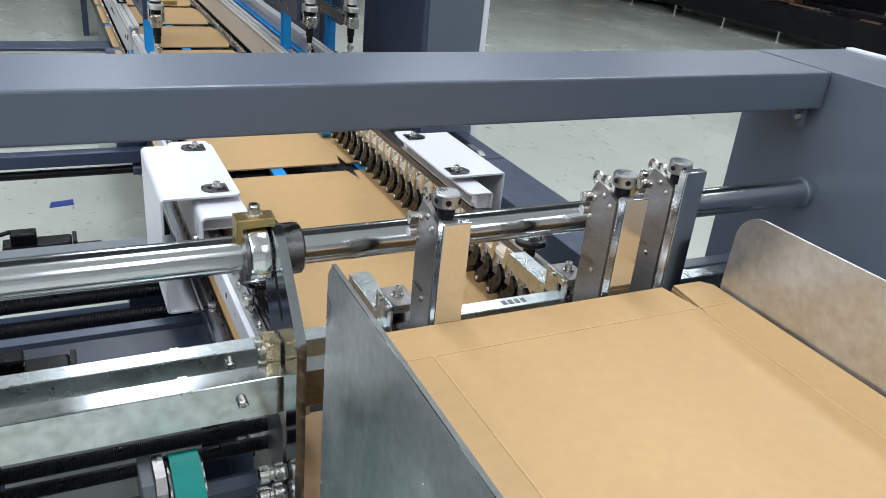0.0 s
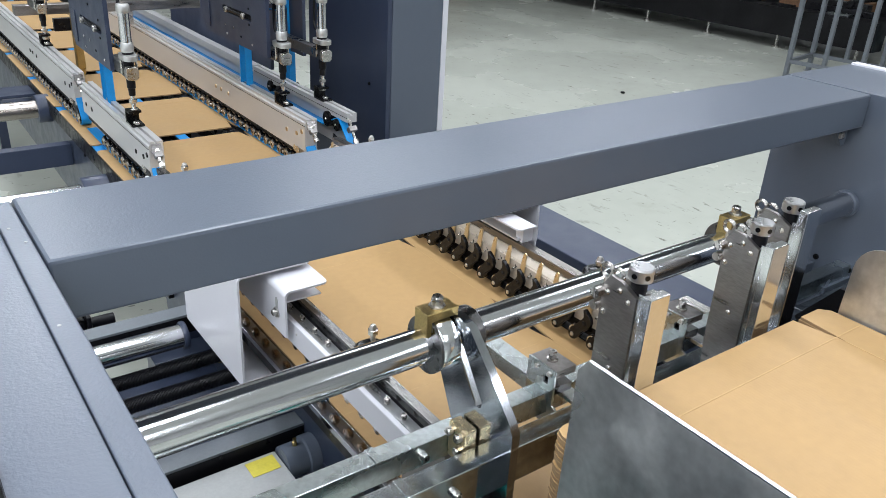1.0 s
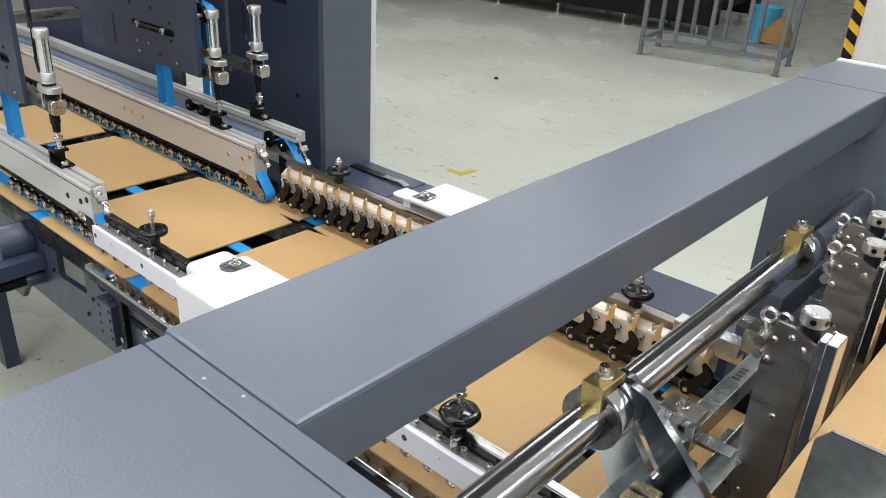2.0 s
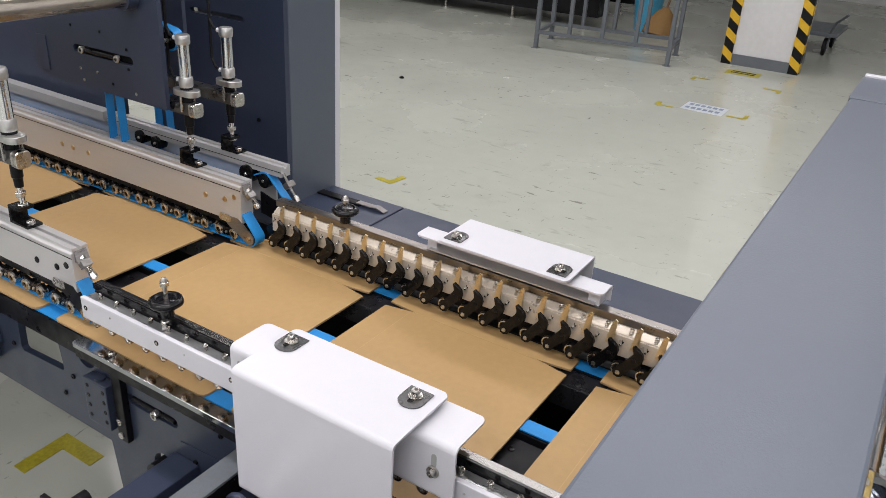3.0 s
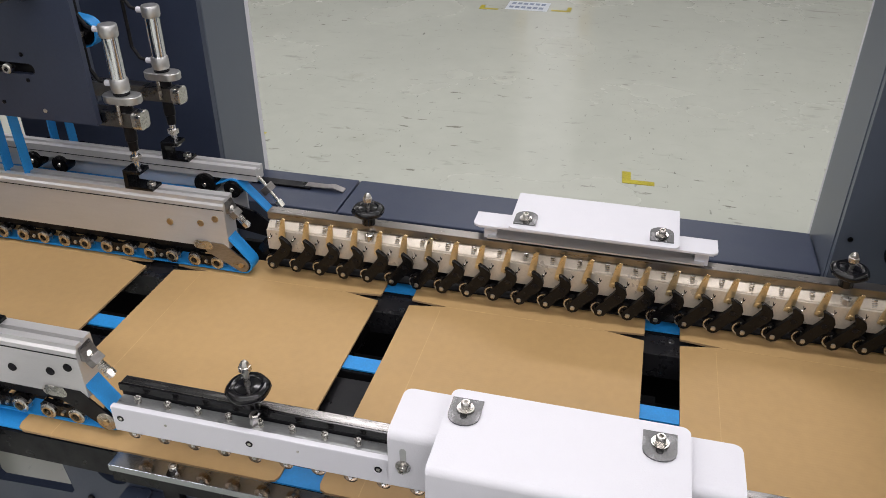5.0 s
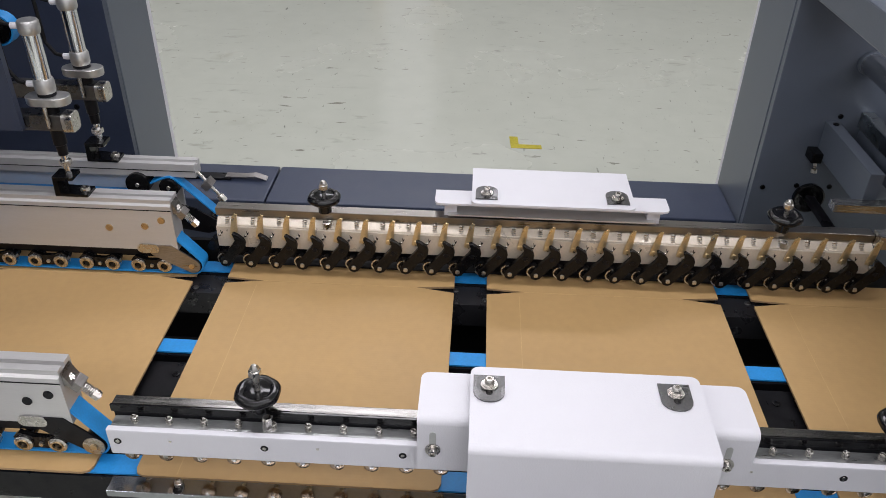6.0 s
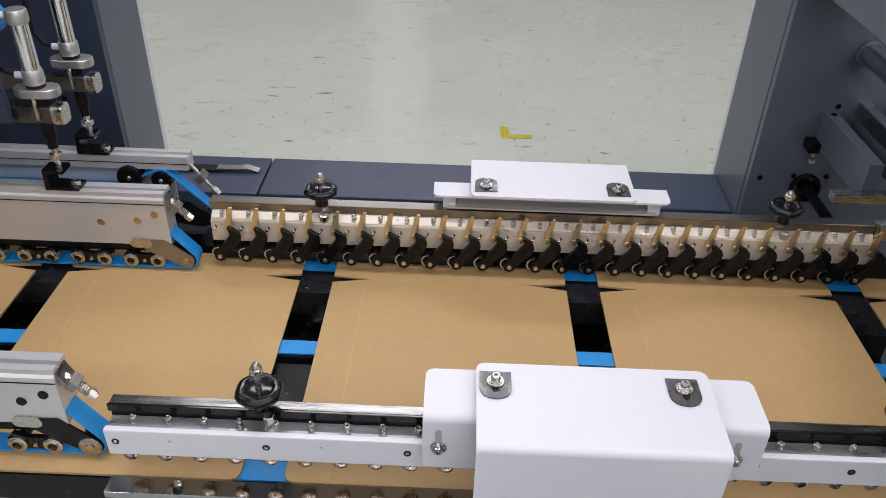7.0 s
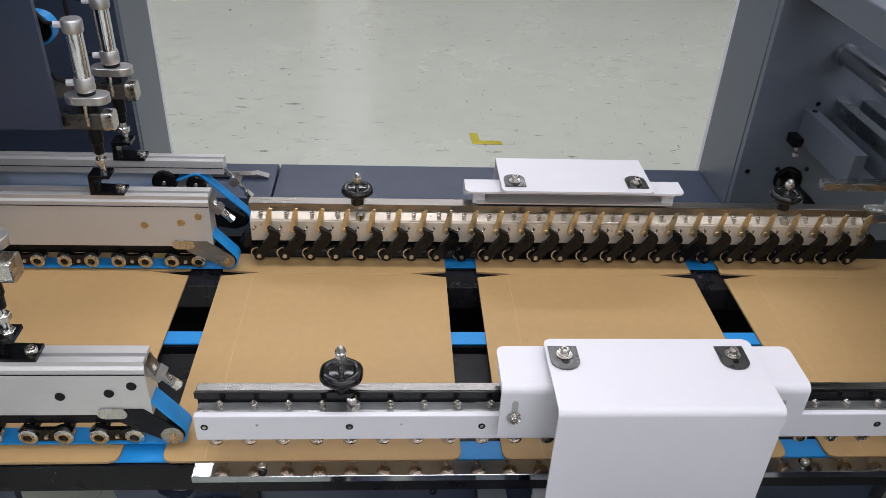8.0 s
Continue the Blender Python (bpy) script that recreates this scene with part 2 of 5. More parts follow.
def lathe(bm, a, axis, prof, seg=20, hole=False):
    """A turned piece: (height, radius) pairs along an axis from a."""
    m = Matrix.Translation(a) @ Vector(axis).to_track_quat("Z", "Y").to_matrix().to_4x4()
    rings = []
    for h, r in prof:
        rings.append([bm.verts.new(m @ Vector((r * math.cos(2 * math.pi * i / seg), r * math.sin(2 * math.pi * i / seg), h))) for i in range(seg)])
    for p, q in zip(rings, rings[1:]):
        for i in range(seg):
            bm.faces.new((p[i], p[(i + 1) % seg], q[(i + 1) % seg], q[i]))
    if hole:
        p, q = rings[-1], rings[0]
        for i in range(seg):
            bm.faces.new((p[i], p[(i + 1) % seg], q[(i + 1) % seg], q[i]))
        return bm
    bm.faces.new(rings[0][::-1])
    bm.faces.new(rings[-1])
    return bm


def prism(bm, pts, axis, lo, hi, bev=0.0):
    """A flat outline pulled along an axis. pts are (y, z) for x, (x, z) for y, (x, y) for z."""
    def v(p, h):
        return {"x": (h, p[0], p[1]), "y": (p[0], h, p[1]), "z": (p[0], p[1], h)}[axis]
    a = [bm.verts.new(v(p, lo)) for p in pts]
    b = [bm.verts.new(v(p, hi)) for p in pts]
    n = len(pts)
    fs = [bm.faces.new(a[::-1]), bm.faces.new(b)]
    fs += [bm.faces.new((a[i], a[(i + 1) % n], b[(i + 1) % n], b[i])) for i in range(n)]
    if bev:
        es = list(fs[0].edges) + list(fs[1].edges)
        bmesh.ops.bevel(bm, geom=es, offset=bev, segments=1, affect="EDGES")
    return bm


def plate_holes(bm, outer, holes, axis, lo, hi):
    """A flat plate with openings that go through it."""
    def v(p, h):
        return {"x": (h, p[0], p[1]), "y": (p[0], h, p[1]), "z": (p[0], p[1], h)}[axis]
    layers = []
    for h in (lo, hi):
        es, loops = [], []
        for loop in (outer, *holes):
            vs = [bm.verts.new(v(p, h)) for p in loop]
            loops.append(vs)
            es += [bm.edges.new((vs[i], vs[(i + 1) % len(vs)])) for i in range(len(vs))]
        bmesh.ops.triangle_fill(bm, use_beauty=True, use_dissolve=False, edges=es)
        layers.append(loops)
    for l0, l1 in zip(*layers):
        n = len(l0)
        for i in range(n):
            bm.faces.new((l0[i], l0[(i + 1) % n], l1[(i + 1) % n], l1[i]))
    return bm


def rrect(x0, x1, y0, y1, r, seg=5):
    out = []
    for cx, cy, a in ((x1 - r, y1 - r, 0), (x0 + r, y1 - r, 90), (x0 + r, y0 + r, 180), (x1 - r, y0 + r, 270)):
        for i in range(seg + 1):
            t = radians(a + 90 * i / seg)
            out.append((cx + r * math.cos(t), cy + r * math.sin(t)))
    return out


def disc(cx, cy, r, seg=20):
    return [(cx + r * math.cos(2 * math.pi * i / seg), cy + r * math.sin(2 * math.pi * i / seg)) for i in range(seg)]


def slot(cx, cy, half, r, ang=0.0, seg=6):
    out = []
    c, s = math.cos(ang), math.sin(ang)
    for sx, a0 in ((half, -90), (-half, 90)):
        for i in range(seg + 1):
            t = radians(a0 + 180 * i / seg)
            x, y = sx + r * math.cos(t), r * math.sin(t)
            out.append((cx + c * x - s * y, cy + s * x + c * y))
    return out


def sweep(bm, pts, r, seg=8):
    """A round wire or hose through points."""
    pts = [Vector(p) for p in pts]
    rings = []
    for i, p in enumerate(pts):
        d = (pts[min(i + 1, len(pts) - 1)] - pts[max(i - 1, 0)]).normalized()
        q = d.to_track_quat("Z", "Y").to_matrix()
        rings.append([bm.verts.new(p + q @ Vector((r * math.cos(2 * math.pi * k / seg), r * math.sin(2 * math.pi * k / seg), 0))) for k in range(seg)])
    for a, b in zip(rings, rings[1:]):
        for k in range(seg):
            bm.faces.new((a[k], a[(k + 1) % seg], b[(k + 1) % seg], b[k]))
    bm.faces.new(rings[0][::-1])
    bm.faces.new(rings[-1])
    return bm


def coil(bm, base, axis, r, height, turns, wire, seg=8):
    m = Matrix.Translation(base) @ Vector(axis).to_track_quat("Z", "Y").to_matrix().to_4x4()
    n = int(turns * seg)
    return sweep(bm, [m @ Vector((r * math.cos(2 * math.pi * i / seg), r * math.sin(2 * math.pi * i / seg), height * i / n)) for i in range(n + 1)], wire, 5)


def ribbon(bm, pts, width, thick, axis="x"):
    """A flat belt that follows a path; pts are (y, z), the belt lies across x from its first to its second value."""
    x0, x1 = width
    n = len(pts)
    ups = []
    for i in range(n):
        a, b = pts[max(i - 1, 0)], pts[min(i + 1, n - 1)]
        d = Vector((b[0] - a[0], b[1] - a[1])).normalized()
        ups.append((-d[1] * thick / 2, d[0] * thick / 2))
    rows = []
    for (y, z), (uy, uz) in zip(pts, ups):
        rows.append([bm.verts.new(c) for c in ((x0, y + uy, z + uz), (x1, y + uy, z + uz), (x1, y - uy, z - uz), (x0, y - uy, z - uz))])
    for p, q in zip(rows, rows[1:]):
        for i in range(4):
            bm.faces.new((p[i], p[(i + 1) % 4], q[(i + 1) % 4], q[i]))
    bm.faces.new(rows[0][::-1])
    bm.faces.new(rows[-1])
    return bm


def arc(cy, cz, r, a0, a1, n=8):
    return [(cy + r * math.cos(radians(a0 + (a1 - a0) * i / n)), cz + r * math.sin(radians(a0 + (a1 - a0) * i / n))) for i in range(n + 1)]


def screw(bm, at, axis, r=0.005, h=0.005):
    """A socket-head screw."""
    return lathe(bm, at, axis, [(0, r), (h * 0.8, r), (h, r * 0.85), (h, r * 0.5), (h * 0.5, r * 0.45)], 10)


# ---- hall ----
bm = box(nb(), -7, 15, -9, 19, -0.2, 0.0)
tagged(part("floor", bm, FLOOR, None, smooth=False), "pale grey-green epoxy floor with dark scuffs", "floor", kind="structure")
# unseen walls and ceiling, added to close the hall for bounce light and reflections
for nm, b in (("wall_south", (-7.2, 15.2, -9.2, -9, -0.2, 4.5)), ("wall_north", (-7.2, 15.2, 19, 19.2, -0.2, 4.5)), ("wall_west", (-7.2, -7, -9, 19, -0.2, 4.5)), ("wall_east", (15, 15.2, -9, 19, -0.2, 4.5))):
    tagged(part(nm, box(nb(), *b), WHITE_WALL), "plain off-white factory wall", "wall", kind="structure")
tagged(part("ceiling", box(nb(), -7.2, 15.2, -9.2, 19.2, 4.5, 4.7), CEILING), "plain light factory ceiling", "ceiling", kind="structure")
for tx, ty in TUBES:
    lamp = thing("ceiling_light", "long white tube ceiling light fixture, unseen overhead", "ceiling light", (tx, ty, 4.5), "ceiling lights")
    part("housing", prism(nb(), [(tx - 0.13, 4.2), (tx + 0.13, 4.2), (tx + 0.07, 4.3), (tx - 0.07, 4.3)], "y", ty - 1.35, ty + 1.35), LAMP_BODY, lamp)
    part("hanger", cyl(cyl(nb(), (tx, ty - 1, 4.3), (tx, ty - 1, 4.5), 0.01, 8), (tx, ty + 1, 4.3), (tx, ty + 1, 4.5), 0.01, 8), STEEL, lamp)


def tape(corner, da, la, db, lb, w=0.035):
    """An L of floor tape from a corner, with arms along two directions."""
    m = thing("floor_tape_mark", "worn yellow tape corner mark on the floor", "floor mark", (*corner, 0), "floor tape marks")
    a, b, c = Vector(da).normalized(), Vector(db).normalized(), Vector(corner)
    pts = [c, c + a * la, c + a * la + b * w, c + a * w + b * w, c + b * lb + a * w, c + b * lb]
    part("tape", prism(nb(), [tuple(p) for p in pts], "z", 0.0005, 0.0025), YELLOW, m)


tape((3.10, 1.57), (0, -1), 0.155, (1, 0.05), 0.13, 0.042)
tape((3.085, 3.53), (1, -0.1), 0.15, (0.1, 1), 0.13, 0.042)
tape((0.59, 3.03), (-1, -0.05), 0.19, (0, -1), 0.19, 0.055)
tape((6.06, 2.92), (0, -1), 0.16, (1, 0), 0.12)
tape((6.13, 2.17), (0, 1), 0.16, (1, 0), 0.14)
tape((7.35, 2.96), (0, -1), 0.16, (-1, 0), 0.12)
tape((7.40, 2.14), (0, 1), 0.16, (-1, 0), 0.12)
sg = thing("floor_sign", "faded floor sticker with unreadable blue print", "floor sign", (6.23, 2.54, 0))
part("sticker", box(nb(), 6.10, 6.37, 2.36, 2.71, 0.0005, 0.002), SIGN_W, sg)
for i in range(6):
    part("print_bar", box(nb(), 6.27, 6.33, 2.395 + 0.05 * i, 2.43 + 0.05 * i, 0.0022, 0.003), SIGN_B, sg)
    part("print_bar", box(nb(), 6.15, 6.21, 2.40 + 0.05 * i, 2.435 + 0.05 * i, 0.0022, 0.003), SIGN_B, sg)
sg = thing("floor_sign", "dark yellow floor plate with unreadable print", "floor sign", (7.75, 2.6, 0))
part("sticker", box(nb(), 7.78, 7.98, 2.45, 2.78, 0.0005, 0.002), YELLOW, sg)
for x in (7.84, 7.91):
    part("print_bar", box(nb(), x, x + 0.035, 2.5, 2.73, 0.0022, 0.003), OLD_BLACK, sg)
bt = thing("floor_tape_mark", "small piece of dark blue tape on the floor", "floor mark", (-0.03, 4.0, 0))
part("tape", prism(nb(), [(-0.08, 3.96), (0.03, 3.98), (0.03, 4.05), (-0.07, 4.03)], "z", 0.0005, 0.002), NAVY, bt)
bolt = thing("dropped_nut", "small dark nut lying on the floor", "nut", (5.22, 4.96, 0))
part("body", lathe(nb(), (5.22, 4.96, 0), (0, 0, 1), [(0, 0.012), (0.003, 0.02), (0.014, 0.02), (0.018, 0.01)], 6), OLD_BLACK, bolt)


# pillar with striped corners
pl = thing("pillar", "white square pillar with black and yellow striped corners", "pillar", (8.6, 2.5, 0), kind="structure")
part("shaft", box(nb(), 8.25, 8.95, 2.24, 2.86, 0.11, 4.5), WHITE_WALL, pl)
part("plinth", box(nb(), 8.235, 8.965, 2.225, 2.875, 0, 0.11), TUBE_GREY, pl)
for k, (cx, cy) in enumerate(((8.23, 2.21), (8.23, 2.89))):
    g = part("corner_guard", box(nb(), cx, cx + 0.10, cy - 0.05, cy + 0.05, 0.0, 1.2), OLD_BLACK, pl, "black and yellow striped corner guard")
    for i in range(6):
        z = 0.02 + i * 0.19
        part("stripe", prism(nb(), [(cy - 0.053, z), (cy + 0.053, z + 0.08), (cy + 0.053, z + 0.17), (cy - 0.053, z + 0.09)], "x", cx - 0.003, cx + 0.103), HAZ_Y, g)


# tube rack
rk = thing("tube_rack", "grey welded square-tube rack on the floor", "rack", (7.7, 4.0, 0))
legs = [(7.36, 4.70), (7.60, 3.32), (7.95, 4.80), (8.20, 3.42)]
for lx, ly in legs:
    part("leg", box(nb(), lx - 0.02, lx + 0.02, ly - 0.02, ly + 0.02, 0.006, 1.5), TUBE_GREY, rk)
    part("foot_plate", box(nb(), lx - 0.035, lx + 0.035, ly - 0.035, ly + 0.035, 0, 0.006), TUBE_GREY, rk)
for (a, b) in ((0, 1), (2, 3), (0, 2), (1, 3)):
    for z in (0.17, 1.46):
        pa, pb = legs[a], legs[b]
        d = Vector((pb[0] - pa[0], pb[1] - pa[1], 0))
        m = Matrix.Translation(((pa[0] + pb[0]) / 2, (pa[1] + pb[1]) / 2, z)) @ Matrix.Rotation(math.atan2(d.y, d.x), 4, "Z")
        part("rail", box(nb(), -d.length / 2, d.length / 2, -0.018, 0.018, -0.018, 0.018, m=m), TUBE_GREY, rk)
for (a, b) in ((0, 1), (2, 3)):
    for f in (0.25, 0.5, 0.75):
        x, y = legs[a][0] + f * (legs[b][0] - legs[a][0]), legs[a][1] + f * (legs[b][1] - legs[a][1])
        part("upright", box(nb(), x - 0.018, x + 0.018, y - 0.018, y + 0.018, 0.19, 1.44), TUBE_GREY, rk)

# black machine bed in the distance
bd = thing("machine_bed", "long oily black machine bed on levelling feet", "machine", (9.3, 8, 0))
bdm = Matrix.Translation((8.75, 8.0, 0)) @ Matrix.Rotation(radians(3.0), 4, "Z")
part("side_beam", box(nb(), -0.15, 0.1, -3.4, 3.2, 0.16, 0.48, m=bdm), OLD_BLACK, bd)
part("table", box(nb(), 0.1, 1.3, -3.3, 3.2, 0.30, 0.42, m=bdm), OLD_BLACK, bd)
part("back_beam", box(nb(), 1.3, 1.5, -3.4, 3.2, 0.16, 0.8, m=bdm), OLD_BLACK, bd)
rng = random.Random(4)
for i in range(7):
    y = -3.2 + i * 0.98
    for x in (-0.03, 1.4):
        part("foot", cyl(cyl(nb(), bdm @ Vector((x, y, 0)), bdm @ Vector((x, y, 0.02)), 0.05, 12), bdm @ Vector((x, y, 0.02)), bdm @ Vector((x, y, 0.16)), 0.018, 8), NICKEL, bd, "pale levelling foot")
for i in range(26):
    x, y = rng.uniform(0.15, 1.15), rng.uniform(-3.1, 3.0)
    w, l, h = rng.uniform(0.04, 0.14), rng.uniform(0.1, 0.45), rng.uniform(0.04, 0.28)
    part(("bracket", "block", "guide")[i % 3], box(nb(), x - w, x + w, y - l, y + l, 0.42, 0.42 + h, 0.01, m=bdm), (OLD_BLACK, OLD_BLACK, RUST, BLACK_SATIN)[i % 4], bd)
for i in range(5):
    y = -2.9 + i * 1.35
    part("roller", cyl(nb(), bdm @ Vector((0.15, y, 0.60)), bdm @ Vector((1.35, y + 0.1, 0.60)), 0.04, 14), (BLACK_SATIN, PIPE)[i % 2], bd)
for i in range(9):
    y = -3.0 + i * 0.7
    part("chip_tray", box(nb(), -0.02, 0.08, y, y + 0.26, 0.482, 0.5, m=bdm), (GALV, OLD_BLACK, RUST)[i % 3], bd)

cl = thing("control_cabinet", "dark machine cabinet on a cart with castors", "cabinet", (9.0, 11.8, 0))
part("body", box(nb(), 8.8, 9.6, 11.45, 13.0, 0.16, 1.3, 0.02), OLD_BLACK, cl)
part("side_panel", box(nb(), 8.77, 8.8, 11.9, 12.5, 0.2, 1.0), RUST, cl, "rust-brown side panel")
for x in (8.85, 9.5):
    for y in (11.5, 12.9):
        part("castor", lathe(nb(), (x - 0.03, y, 0.07), (1, 0, 0), [(0, 0.06), (0.01, 0.07), (0.05, 0.07), (0.06, 0.06)], 14), RUST, cl)
        part("castor_stem", cyl(nb(), (x, y, 0.1), (x, y, 0.16), 0.02, 8), NICKEL, cl)
cb = thing("power_cable", "black power cable lying on the floor", "cable", (8.6, 11, 0))
part("cable", sweep(nb(), [(8.9 - 0.35 * math.sin(i * 0.35), 12.6 - i * 0.16, 0.02 + 0.004 * math.sin(i)) for i in range(16)], 0.018, 8), RUBBER, cb)

# bin and broom near the pillar
bn = thing("waste_bin", "light blue plastic bin with a bag", "bin", (9.4, 4.2, 0))
part("bucket", lathe(nb(), (9.4, 4.2, 0), (0, 0, 1), [(0, 0.13), (0.38, 0.18), (0.40, 0.19), (0.40, 0.17), (0.02, 0.12)], 18), mat("sky_blue_plastic", (0.08, 0.42, 0.66), 0.4), bn)
br = thing("broom", "worn straw broom leaning by the bin", "broom", (9.2, 3.9, 0))
part("bristles", lathe(nb(), (9.15, 3.95, 0), (0.3, -0.1, 1), [(0, 0.20), (0.12, 0.19), (0.28, 0.10), (0.34, 0.03)], 14), STRAW, br)
part("handle", cyl(nb(), (9.25, 3.92, 0.32), (9.65, 3.78, 1.45), 0.014, 8), RUST, br)
pt = thing("flat_cart", "grey low cart with a steel deck behind the pillar", "cart", (9.9, 2.5, 0))
part("deck", box(nb(), 9.5, 10.3, 2.02, 2.95, 0.22, 0.27, 0.01), TUBE_GREY, pt)
for x in (9.6, 10.2):
    for y in (2.14, 2.83):
        part("wheel", lathe(nb(), (x, y - 0.02, 0.10), (0, 1, 0), [(0, 0.08), (0.005, 0.1), (0.035, 0.1), (0.04, 0.08)], 14), RUBBER, pt)
        part("fork", box(nb(), x - 0.02, x + 0.02, y - 0.035, y - 0.021, 0.08, 0.22), TUBE_GREY, pt)
part("handle", sweep(nb(), [(9.5, 2.1, 0.27), (9.42, 2.05, 0.4), (9.35, 1.95, 0.5)], 0.015), TUBE_GREY, pt)

st = thing("work_stand", "thin black steel stand on the floor", "stand", (10.0, 0.95, 0))
for x, y in ((9.95, 0.95), (10.35, 1.0), (10.0, 0.45), (10.4, 0.5)):
    part("leg", cyl(nb(), (x, y, 0), (x, y, 0.70), 0.016, 8), OLD_BLACK, st)
part("top", box(nb(), 9.9, 10.45, 0.40, 1.05, 0.70, 0.73, 0.004), OLD_BLACK, st)
part("foot_rail", box(nb(), 9.935, 9.965, 0.44, 1.16, 0.16, 0.185), OLD_BLACK, st)

# ---- machine frame ----
fr = thing("end_frame", "slate grey painted steel portal frame of the feeder", "machine frame", (0.5, 1.0, 0))
part("beam", box(nb(), -0.211, 1.191, 0.911, 1.083, 1.325, 1.388, 0.004), SLATE, fr)
part("near_post", box(nb(), -0.455, -0.2338, 0.08, 1.075, 0.02, 1.388, 0.0015), SLATE, fr)
part("near_liner", box(nb(), -0.2330, -0.2125, 0.08, 1.073, 0.02, 1.3885, 0.0015), SLATE, fr)
part("near_foot", box(nb(), -0.46, -0.20, 0.05, 1.10, 0, 0.02), SLATE_DARK, fr)
part("far_post", box(nb(), 1.2150, 1.428, -0.45, 1.087, 0.02, 1.388, 0.0015), SLATE, fr)
part("far_liner", box(nb(), 1.1935, 1.2143, -0.45, 1.085, 0.02, 1.3885, 0.0015), SLATE, fr)
part("far_foot", box(nb(), 1.18, 1.44, -0.48, 1.10, 0, 0.02), SLATE_DARK, fr)
part("side_cover", box(nb(), 1.430, 1.452, -0.45, 1.085, 0.05, 1.392, 0.002), WHITE, fr, "white outer side cover")
part("corner_gusset", prism(nb(), [(1.188, 1.325), (1.188, 1.285), (1.175, 1.285), (1.145, 1.325)], "y", 0.935, 0.943), SLATE, fr)
bm = nb()
screw(bm, (1.165, 0.935, 1.307), (0, -1, 0), 0.007, 0.006)
part("gusset_bolt", bm, NICKEL, fr)
for x, y in ((-0.226, 1.000), (-0.218, 0.962), (-0.226, 0.795), (-0.222, 0.52), (1.204, 0.93), (1.208, 0.90), (1.204, 0.60)):
    part("liner_rivet", lathe(nb(), (x, y, 1.3884), (0, 0, 1), [(0, 0.0018), (0.0005, 0.0015), (0.0007, 0.0006)], 8), COVER_GREY, fr, "small bare rivet")
part("latch_handle", box(nb(), -0.335, -0.292, 0.40, 0.652, 1.388, 1.394, 0.003), BLACK, fr, "flush black recessed handle")

# far base rail, two lengths
br1 = thing("base_rail", "dark slate box rail along the machine side", "machine rail", (1.33, 1.7, 0), "base rails")
part("rail", box(nb(), 1.222, 1.416, 1.0885, 2.283, 0.60, 0.745, 0.004), SLATE_DARK, br1)
for y in (1.2, 2.15):
    part("leg", box(nb(), 1.26, 1.38, y - 0.05, y + 0.05, 0, 0.60), SLATE_DARK, br1)
br2 = thing("base_rail", "dark slate box rail along the machine side", "machine rail", (1.33, 2.45, 0), "base rails")
part("rail", box(nb(), 1.222, 1.416, 2.287, 2.581, 0.60, 0.745, 0.004), SLATE_DARK, br2)
part("leg", box(nb(), 1.26, 1.38, 2.40, 2.50, 0, 0.60), SLATE_DARK, br2)

# upstream frame
uf = thing("aligner_frame", "tall dark slate steel side frame of the next station", "machine frame", (1.3, 3.0, 0))
slots = [slot(2.86, 1.30, 0.11, 0.008, 0.0)]
# inner sheets take the darker slate, post and rear sheet the paler one
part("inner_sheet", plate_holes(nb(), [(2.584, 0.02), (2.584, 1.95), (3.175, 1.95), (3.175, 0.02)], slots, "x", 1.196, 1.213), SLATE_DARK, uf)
part("post", box(nb(), 1.2145, 1.428, 2.5825, 2.86, 0.02, 1.95, 0.004), SLATE, uf)
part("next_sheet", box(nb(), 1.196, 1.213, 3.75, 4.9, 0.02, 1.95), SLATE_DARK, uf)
part("rear_sheet", box(nb(), 1.40, 1.428, 2.862, 3.175, 0.02, 1.95), SLATE, uf)
part("side_cover", box(nb(), 1.430, 1.454, 2.586, 3.175, 0.05, 1.95, 0.002), WHITE, uf, "white outer side cover")
for y, z in ((2.62, 1.5), (2.66, 1.9), (2.70, 1.0), (2.72, 1.47), (3.4, 1.3)):
    part("screw", screw(nb(), (1.196, y, z), (-1, 0, 0), 0.007, 0.004), BLACK_SATIN, uf)

# ---- cross shaft of the feeder ----
sh = thing("cross_shaft", "thick polished chrome shaft across the feeder", "shaft", (0.5, 0.903, 1.175))
part("bar", cyl(nb(), (-0.2125, 0.903, 1.175), (1.1930, 0.903, 1.175), 0.0235, 40), CHROME, sh)
part("flange", lathe(nb(), (1.180, 0.903, 1.175), (1, 0, 0), [(0, 0.0245), (0.003, 0.027), (0.0130, 0.027)], 32), SLATE, sh)


